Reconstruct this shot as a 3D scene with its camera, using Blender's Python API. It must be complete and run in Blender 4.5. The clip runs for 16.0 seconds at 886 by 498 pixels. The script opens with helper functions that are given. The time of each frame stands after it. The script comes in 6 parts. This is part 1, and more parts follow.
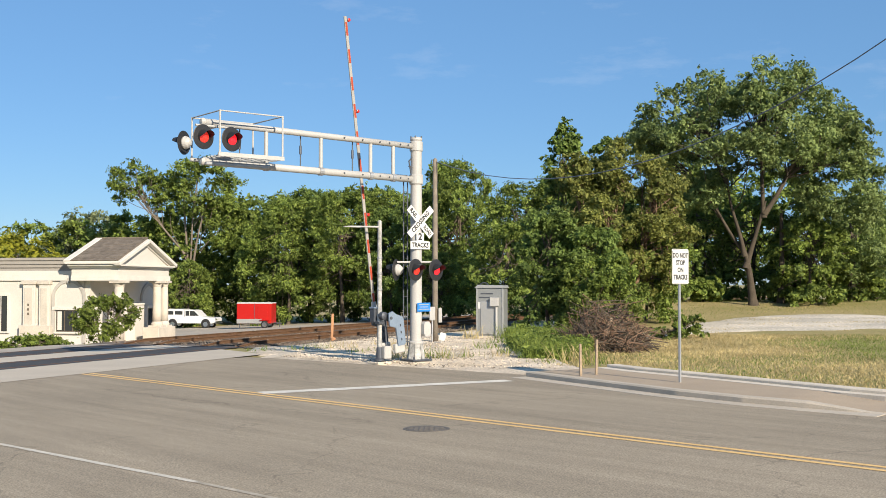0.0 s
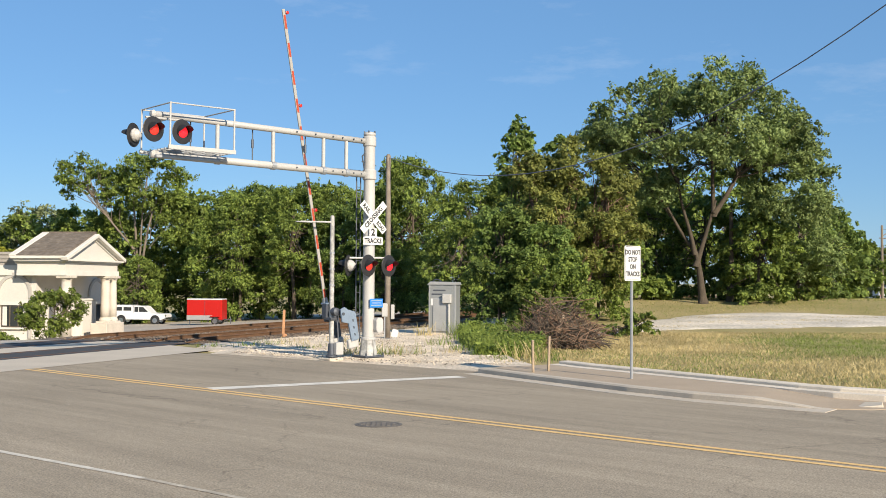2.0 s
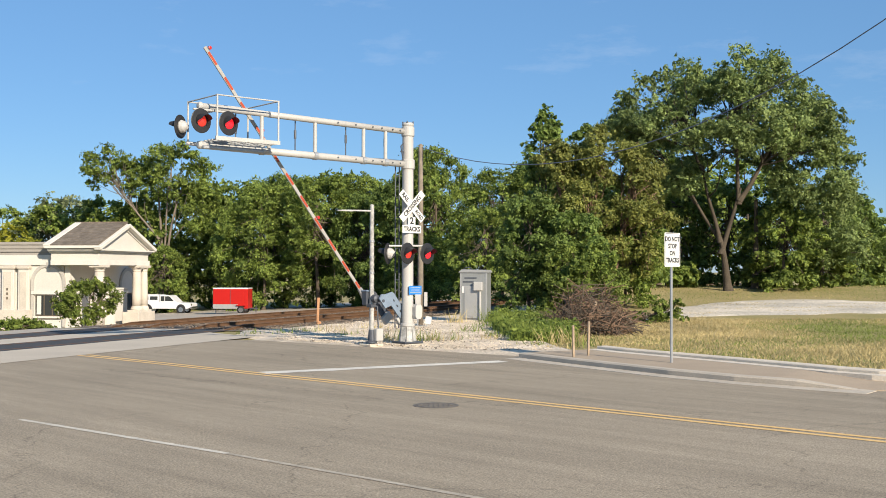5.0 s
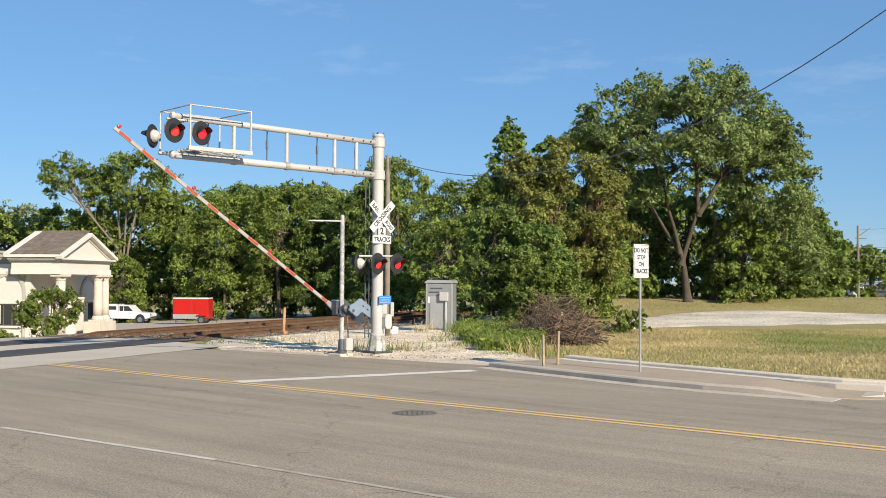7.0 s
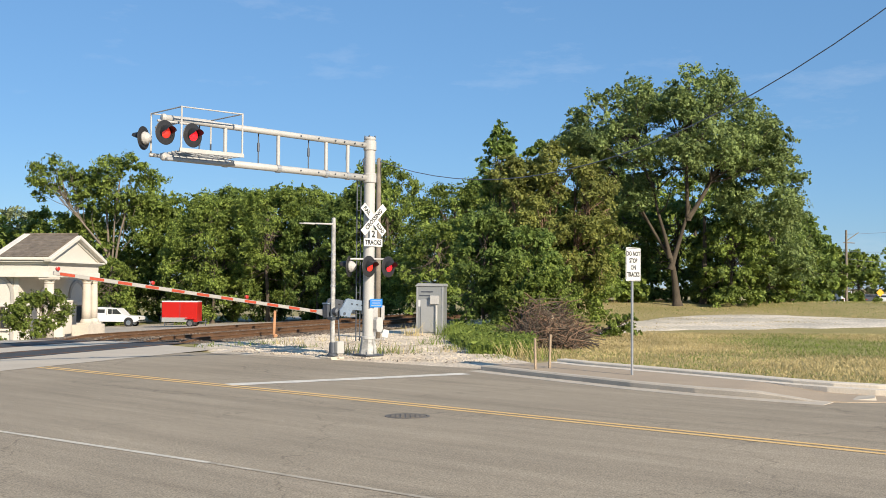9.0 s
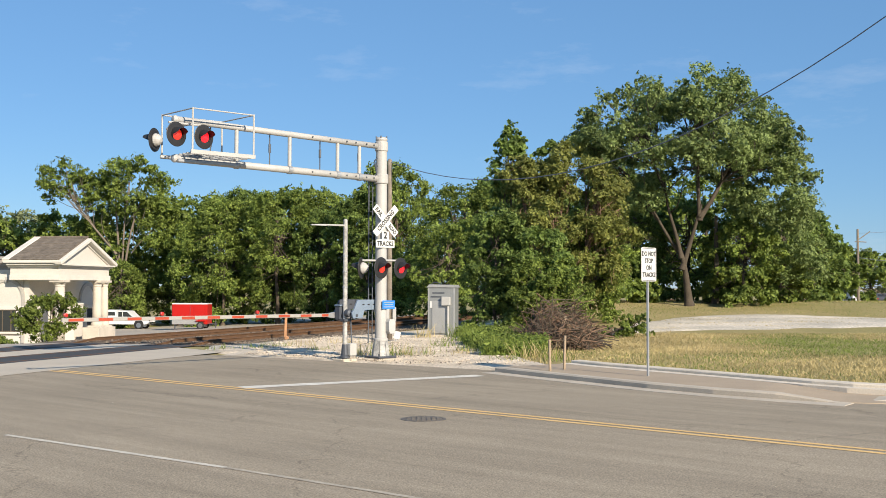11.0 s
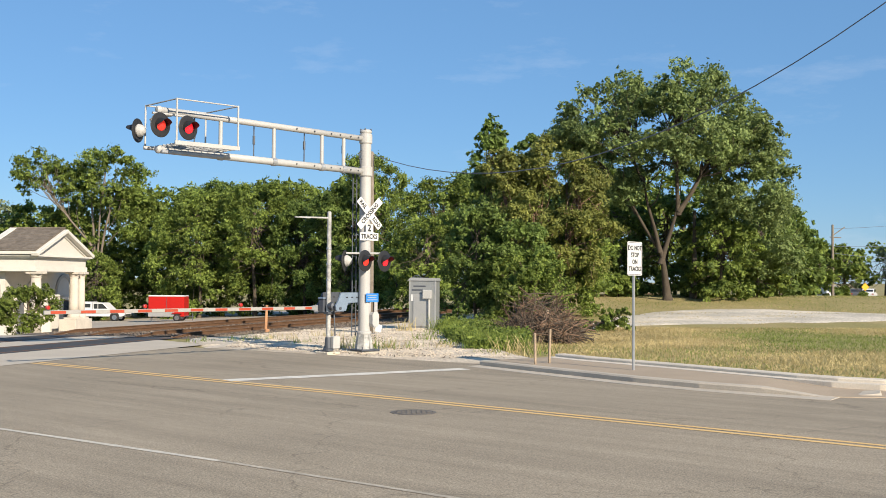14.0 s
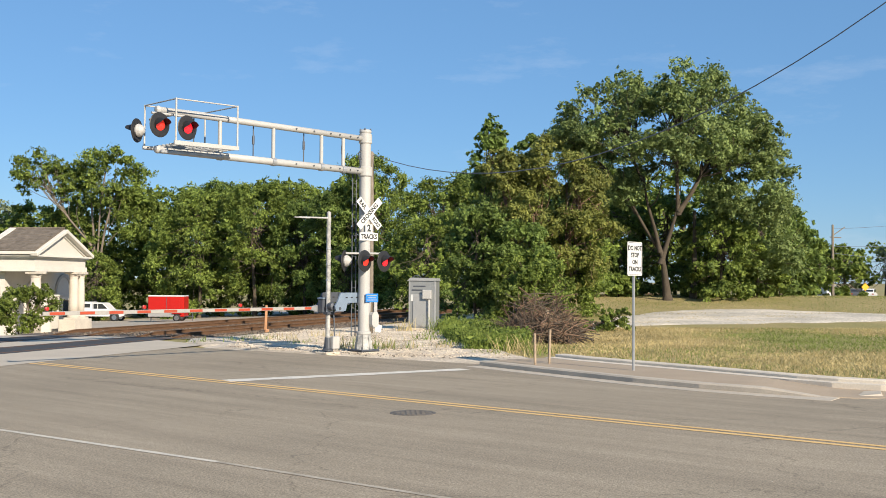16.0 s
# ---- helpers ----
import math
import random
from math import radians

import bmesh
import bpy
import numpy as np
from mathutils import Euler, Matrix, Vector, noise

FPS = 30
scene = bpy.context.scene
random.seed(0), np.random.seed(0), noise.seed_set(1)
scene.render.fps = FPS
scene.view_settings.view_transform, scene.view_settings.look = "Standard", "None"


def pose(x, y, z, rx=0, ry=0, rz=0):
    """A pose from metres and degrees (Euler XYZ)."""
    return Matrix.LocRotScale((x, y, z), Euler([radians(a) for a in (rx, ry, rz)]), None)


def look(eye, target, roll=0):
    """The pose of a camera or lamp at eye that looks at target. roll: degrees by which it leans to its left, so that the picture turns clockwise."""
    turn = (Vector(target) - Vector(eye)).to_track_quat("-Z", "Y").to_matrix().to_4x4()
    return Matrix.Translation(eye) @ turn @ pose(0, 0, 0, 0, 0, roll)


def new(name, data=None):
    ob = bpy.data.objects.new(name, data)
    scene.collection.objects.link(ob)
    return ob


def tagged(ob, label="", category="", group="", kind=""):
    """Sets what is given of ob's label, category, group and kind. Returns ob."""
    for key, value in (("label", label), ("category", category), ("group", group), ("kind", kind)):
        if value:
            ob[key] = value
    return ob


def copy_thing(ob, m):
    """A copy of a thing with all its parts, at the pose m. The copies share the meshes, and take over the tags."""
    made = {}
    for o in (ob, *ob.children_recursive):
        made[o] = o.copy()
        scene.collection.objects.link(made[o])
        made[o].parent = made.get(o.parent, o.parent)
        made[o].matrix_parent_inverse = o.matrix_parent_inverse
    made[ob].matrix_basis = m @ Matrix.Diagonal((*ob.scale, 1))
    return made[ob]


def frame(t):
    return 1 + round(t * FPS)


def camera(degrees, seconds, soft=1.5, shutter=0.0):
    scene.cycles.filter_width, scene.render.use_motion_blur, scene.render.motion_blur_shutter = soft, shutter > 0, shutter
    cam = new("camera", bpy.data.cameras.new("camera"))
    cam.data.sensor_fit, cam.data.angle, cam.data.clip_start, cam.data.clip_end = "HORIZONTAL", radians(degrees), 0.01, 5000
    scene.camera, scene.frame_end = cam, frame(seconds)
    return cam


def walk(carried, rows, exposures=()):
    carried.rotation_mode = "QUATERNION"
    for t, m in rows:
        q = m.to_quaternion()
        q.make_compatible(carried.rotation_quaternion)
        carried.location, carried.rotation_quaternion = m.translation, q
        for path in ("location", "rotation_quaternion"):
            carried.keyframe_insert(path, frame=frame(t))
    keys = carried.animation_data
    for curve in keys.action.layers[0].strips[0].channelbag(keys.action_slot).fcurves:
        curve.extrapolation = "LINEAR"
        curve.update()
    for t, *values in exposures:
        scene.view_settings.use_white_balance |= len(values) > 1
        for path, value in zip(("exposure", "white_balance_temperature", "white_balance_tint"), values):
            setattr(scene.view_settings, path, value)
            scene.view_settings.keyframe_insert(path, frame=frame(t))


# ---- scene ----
cam = camera(43.8, 16.0, soft=0.75)
PATH = [
    (0, (0.899, -0.503, 2.266), (0.842, 1.495, 2.329), 0.0),
    (0.5, (0.878, -0.486, 2.237), (0.856, 1.513, 2.292), -0.1),
    (1, (0.845, -0.47, 2.227), (0.849, 1.529, 2.282), -0.1),
    (1.5, (0.848, -0.473, 2.222), (0.871, 1.526, 2.278), -0.1),
    (2, (0.885, -0.385, 2.222), (0.914, 1.614, 2.281), 0.3),
    (2.5, (0.852, -0.375, 2.231), (0.88, 1.624, 2.285), 0.6),
    (3, (0.705, -0.566, 2.222), (0.726, 1.433, 2.272), 0.7),
    (3.5, (0.529, -0.666, 2.203), (0.539, 1.333, 2.246), 0.3),
    (4, (0.407, -0.787, 2.198), (0.406, 1.212, 2.238), 0.1),
    (4.2, (0.391, -0.804, 2.179), (0.388, 1.196, 2.218), 0.1),
    (6.3, (-0.006, -1.285, 2.165), (0.038, 0.714, 2.207), 0.2),
    (6.5, (-0.03, -1.243, 2.175), (0.032, 0.755, 2.223), 0.2),
    (7, (-0.085, -1.279, 2.15), (-0.009, 0.719, 2.209), 0.3),
    (7.5, (-0.09, -1.241, 2.127), (-0.009, 0.756, 2.192), 0.4),
    (8, (-0.089, -1.273, 2.139), (0.001, 0.724, 2.203), 0.3),
    (8.5, (-0.112, -1.257, 2.136), (-0.016, 0.74, 2.201), 0.3),
    (9, (-0.156, -1.237, 2.131), (-0.06, 0.759, 2.197), 0.4),
    (11.5, (-0.322, -1.013, 2.137), (-0.243, 0.985, 2.205), 0.1),
    (12, (-0.411, -1.011, 2.145), (-0.322, 0.986, 2.209), 0.2),
    (12.5, (-0.477, -1.023, 2.133), (-0.378, 0.974, 2.198), 0.3),
    (13, (-0.492, -0.986, 2.135), (-0.386, 1.01, 2.198), 0.4),
    (13.5, (-0.503, -1.022, 2.133), (-0.386, 0.974, 2.192), 0.4),
    (14, (-0.506, -0.97, 2.13), (-0.381, 1.025, 2.186), 0.4),
    (14.5, (-0.51, -0.987, 2.136), (-0.379, 1.008, 2.19), 0.5),
    (15, (-0.525, -0.99, 2.143), (-0.391, 1.005, 2.199), 0.5),
    (15.5, (-0.51, -0.954, 2.136), (-0.379, 1.041, 2.191), 0.5),
    (16, (-0.495, -0.925, 2.135), (-0.37, 1.071, 2.191), 0.4),
]
walk(cam, [(t, look(eye, target, roll)) for t, eye, target, roll in PATH])

# ---- light ----
SUN_FROM = Vector((0.50, -0.76, 0.425)).normalized()
SUN_UP = math.asin(SUN_FROM.z)
SUN_TURN = math.atan2(SUN_FROM.x, SUN_FROM.y)
world = bpy.data.worlds.new("sky")
scene.world = world
world.use_nodes = True
wn = world.node_tree.nodes
wl = world.node_tree.links
sky = wn.new("ShaderNodeTexSky")
sky.sky_type = "NISHITA"
sky.sun_disc = False
sky.sun_elevation = SUN_UP
sky.sun_rotation = SUN_TURN
sky.air_density, sky.dust_density, sky.ozone_density = 1.0, 0.0, 6.5
wn["Background"].inputs["Strength"].default_value = 0.070
sky.altitude = 300
# faint high wisps of cloud
tc = wn.new("ShaderNodeTexCoord")
mp = wn.new("ShaderNodeMapping")
mp.inputs["Scale"].default_value = (3.2, 3.2, 11.0)
wisp = wn.new("ShaderNodeTexNoise")
wisp.inputs["Scale"].default_value, wisp.inputs["Detail"].default_value, wisp.inputs["Roughness"].default_value = 1.6, 7, 0.62
thin = wn.new("ShaderNodeMapRange")
thin.inputs["From Min"].default_value, thin.inputs["From Max"].default_value = 0.58, 0.80
thin.inputs["To Min"].default_value, thin.inputs["To Max"].default_value = 0.0, 0.22
veil = wn.new("ShaderNodeMix")
veil.data_type = "RGBA"
veil.inputs[7].default_value = (9.0, 9.2, 9.6, 1)
wl.new(tc.outputs["Generated"], mp.inputs["Vector"])
wl.new(mp.outputs["Vector"], wisp.inputs["Vector"])
wl.new(wisp.outputs["Fac"], thin.inputs["Value"])
wl.new(thin.outputs["Result"], veil.inputs[0])
haze = wn.new("ShaderNodeMix")
haze.data_type = "RGBA"
haze.inputs[0].default_value = 0.42
haze.inputs[7].default_value = (2.0, 4.4, 7.8, 1)
wl.new(sky.outputs[0], haze.inputs[6])
wl.new(haze.outputs[2], veil.inputs[6])
wl.new(veil.outputs[2], wn["Background"].inputs["Color"])
sun_data = bpy.data.lights.new("sun", "SUN")
sun_data.energy, sun_data.angle, sun_data.color = 5.0, radians(0.55), (1.0, 0.875, 0.70)
sun = new("sun", sun_data)
sun.matrix_world = look(SUN_FROM * 50, (0, 0, 0))
scene.view_settings.exposure = 0.62

# ---- materials ----
def mat(name, color, rough=0.8, metal=0.0, vary=0.25, scale=3.0, fine=60.0, bump=0.1, second=None, spec=0.4, emit=0.0, sheen=0.0, per_object=0.0, trans=0.0):
    """A procedural surface: two scales of tone over a base colour, fine relief, optional second colour in blotches."""
    m = bpy.data.materials.new(name)
    m.use_nodes = True
    nt = m.node_tree
    b = nt.nodes["Principled BSDF"]
    co = nt.nodes.new("ShaderNodeTexCoord")
    big = nt.nodes.new("ShaderNodeTexNoise")
    big.inputs["Scale"].default_value, big.inputs["Detail"].default_value = scale, 6
    small = nt.nodes.new("ShaderNodeTexNoise")
    small.inputs["Scale"].default_value, small.inputs["Detail"].default_value = fine, 4
    geo = nt.nodes.new("ShaderNodeNewGeometry")
    for n in (big, small):
        nt.links.new(geo.outputs["Position"] if second != "object" else co.outputs["Object"], n.inputs["Vector"])
    ramp = nt.nodes.new("ShaderNodeValToRGB")
    c2 = second if isinstance(second, tuple) else tuple(c * (1 - vary) for c in color)
    ramp.color_ramp.elements[0].position, ramp.color_ramp.elements[1].position = 0.32, 0.68
    ramp.color_ramp.elements[0].color = (*c2, 1)
    ramp.color_ramp.elements[1].color = (*color, 1)
    nt.links.new(big.outputs["Fac"], ramp.inputs["Fac"])
    mix = nt.nodes.new("ShaderNodeMix")
    mix.data_type, mix.blend_type = "RGBA", "MULTIPLY"
    mix.inputs[0].default_value = 1.0
    gain = nt.nodes.new("ShaderNodeMapRange")
    gain.inputs["From Min"].default_value, gain.inputs["From Max"].default_value = 0.25, 0.75
    gain.inputs["To Min"].default_value, gain.inputs["To Max"].default_value = 1 - vary, 1 + vary * 0.6
    nt.links.new(small.outputs["Fac"], gain.inputs["Value"])
    nt.links.new(ramp.outputs["Color"], mix.inputs[6])
    nt.links.new(gain.outputs["Result"], mix.inputs[7])
    out = mix.outputs[2]
    if per_object:
        info = nt.nodes.new("ShaderNodeObjectInfo")
        hsv = nt.nodes.new("ShaderNodeHueSaturation")
        r = nt.nodes.new("ShaderNodeMapRange")
        r.inputs["To Min"].default_value, r.inputs["To Max"].default_value = 1 - per_object, 1 + per_object
        nt.links.new(info.outputs["Random"], r.inputs["Value"])
        nt.links.new(r.outputs["Result"], hsv.inputs["Value"])
        nt.links.new(out, hsv.inputs["Color"])
        out = hsv.outputs["Color"]
    nt.links.new(out, b.inputs["Base Color"])
    b.inputs["Roughness"].default_value, b.inputs["Metallic"].default_value = rough, metal
    b.inputs["Specular IOR Level"].default_value = spec
    if trans:
        b.inputs["Transmission Weight"].default_value = trans
    if emit:
        nt.links.new(out, b.inputs["Emission Color"])
        b.inputs["Emission Strength"].default_value = emit
    if bump:
        bp = nt.nodes.new("ShaderNodeBump")
        bp.inputs["Strength"].default_value, bp.inputs["Distance"].default_value = bump, 0.02
        nt.links.new(small.outputs["Fac"], bp.inputs["Height"])
        nt.links.new(bp.outputs["Normal"], b.inputs["Normal"])
    return m


def leaf_mat(name, light, dark, thin=0.34):
    """Foliage: tone by island at random, half of the light passes through the leaf."""
    m = bpy.data.materials.new(name)
    m.use_nodes = True
    nt = m.node_tree
    b = nt.nodes["Principled BSDF"]
    geo = nt.nodes.new("ShaderNodeNewGeometry")
    ramp = nt.nodes.new("ShaderNodeValToRGB")
    ramp.color_ramp.elements[0].color, ramp.color_ramp.elements[1].color = (*dark, 1), (*light, 1)
    nt.links.new(geo.outputs["Random Per Island"], ramp.inputs["Fac"])
    noi = nt.nodes.new("ShaderNodeTexNoise")
    noi.inputs["Scale"].default_value = 0.35
    nt.links.new(geo.outputs["Position"], noi.inputs["Vector"])
    hsv = nt.nodes.new("ShaderNodeHueSaturation")
    rng = nt.nodes.new("ShaderNodeMapRange")
    rng.inputs["From Min"].default_value, rng.inputs["From Max"].default_value = 0.3, 0.7
    rng.inputs["To Min"].default_value, rng.inputs["To Max"].default_value = 0.75, 1.25
    nt.links.new(noi.outputs["Fac"], rng.inputs["Value"])
    nt.links.new(rng.outputs["Result"], hsv.inputs["Value"])
    nt.links.new(ramp.outputs["Color"], hsv.inputs["Color"])
    nt.links.new(hsv.outputs["Color"], b.inputs["Base Color"])
    b.inputs["Roughness"].default_value, b.inputs["Specular IOR Level"].default_value = 0.6, 0.25
    tr = nt.nodes.new("ShaderNodeBsdfTranslucent")
    nt.links.new(hsv.outputs["Color"], tr.inputs["Color"])
    ms = nt.nodes.new("ShaderNodeMixShader")
    ms.inputs[0].default_value = thin
    nt.links.new(b.outputs[0], ms.inputs[1])
    nt.links.new(tr.outputs[0], ms.inputs[2])
    nt.links.new(ms.outputs[0], nt.nodes["Material Output"].inputs["Surface"])
    return m



def asphalt_mat(name, color):
    """Worn street asphalt: long streaks along the lane, stains, fine stone speckle and a few cracks."""
    m = bpy.data.materials.new(name)
    m.use_nodes = True
    nt = m.node_tree
    b = nt.nodes["Principled BSDF"]
    geo = nt.nodes.new("ShaderNodeNewGeometry")

    def noise_node(scale, detail, stretch=(1, 1, 1)):
        mp = nt.nodes.new("ShaderNodeMapping")
        mp.vector_type = "TEXTURE"
        mp.inputs["Rotation"].default_value = (0, 0, radians(136.8))
        mp.inputs["Scale"].default_value = tuple(1 / k for k in stretch)
        n = nt.nodes.new("ShaderNodeTexNoise")
        n.inputs["Scale"].default_value, n.inputs["Detail"].default_value = scale, detail
        n.inputs["Roughness"].default_value = 0.65
        nt.links.new(geo.outputs["Position"], mp.inputs["Vector"])
        nt.links.new(mp.outputs["Vector"], n.inputs["Vector"])
        return n.outputs["Fac"]

    def span(src, lo, hi, a, z):
        r = nt.nodes.new("ShaderNodeMapRange")
        for key, v in (("From Min", lo), ("From Max", hi), ("To Min", a), ("To Max", z)):
            r.inputs[key].default_value = v
        nt.links.new(src, r.inputs["Value"])
        return r.outputs["Result"]

    def times(p, q):
        n = nt.nodes.new("ShaderNodeMath")
        n.operation = "MULTIPLY"
        nt.links.new(p, n.inputs[0])
        nt.links.new(q, n.inputs[1])
        return n.outputs[0]

    streak = span(noise_node(1.0, 5, (0.12, 1.6, 1)), 0.3, 0.7, 0.79, 1.14)
    stain = span(noise_node(0.22, 4), 0.3, 0.7, 0.90, 1.08)
    speck = span(noise_node(38.0, 3), 0.3, 0.7, 0.58, 1.42)
    grit = span(noise_node(9.0, 4), 0.3, 0.7, 0.90, 1.10)
    vor = nt.nodes.new("ShaderNodeTexVoronoi")
    vor.feature = "DISTANCE_TO_EDGE"
    vor.inputs["Scale"].default_value = 0.16
    warp = nt.nodes.new("ShaderNodeVectorMath")
    warp.operation = "MULTIPLY_ADD"
    wob = nt.nodes.new("ShaderNodeTexNoise")
    wob.inputs["Scale"].default_value, wob.inputs["Detail"].default_value = 1.1, 5
    nt.links.new(geo.outputs["Position"], wob.inputs["Vector"])
    nt.links.new(wob.outputs["Color"], warp.inputs[0])
    warp.inputs[1].default_value = (1.6, 1.6, 0)
    nt.links.new(geo.outputs["Position"], warp.inputs[2])
    nt.links.new(warp.outputs["Vector"], vor.inputs["Vector"])
    crack = span(vor.outputs["Distance"], 0.0, 0.004, 0.72, 1.0)
    tone = times(times(times(times(streak, stain), speck), grit), crack)
    mix = nt.nodes.new("ShaderNodeMix")
    mix.data_type, mix.blend_type = "RGBA", "MULTIPLY"
    mix.inputs[0].default_value = 1.0
    mix.inputs[6].default_value = (*color, 1)
    nt.links.new(tone, mix.inputs[7])
    nt.links.new(mix.outputs[2], b.inputs["Base Color"])
    b.inputs["Roughness"].default_value, b.inputs["Specular IOR Level"].default_value = 0.92, 0.3
    bp = nt.nodes.new("ShaderNodeBump")
    bp.inputs["Strength"].default_value, bp.inputs["Distance"].default_value = 0.5, 0.01
    nt.links.new(speck, bp.inputs["Height"])
    nt.links.new(bp.outputs["Normal"], b.inputs["Normal"])
    return m


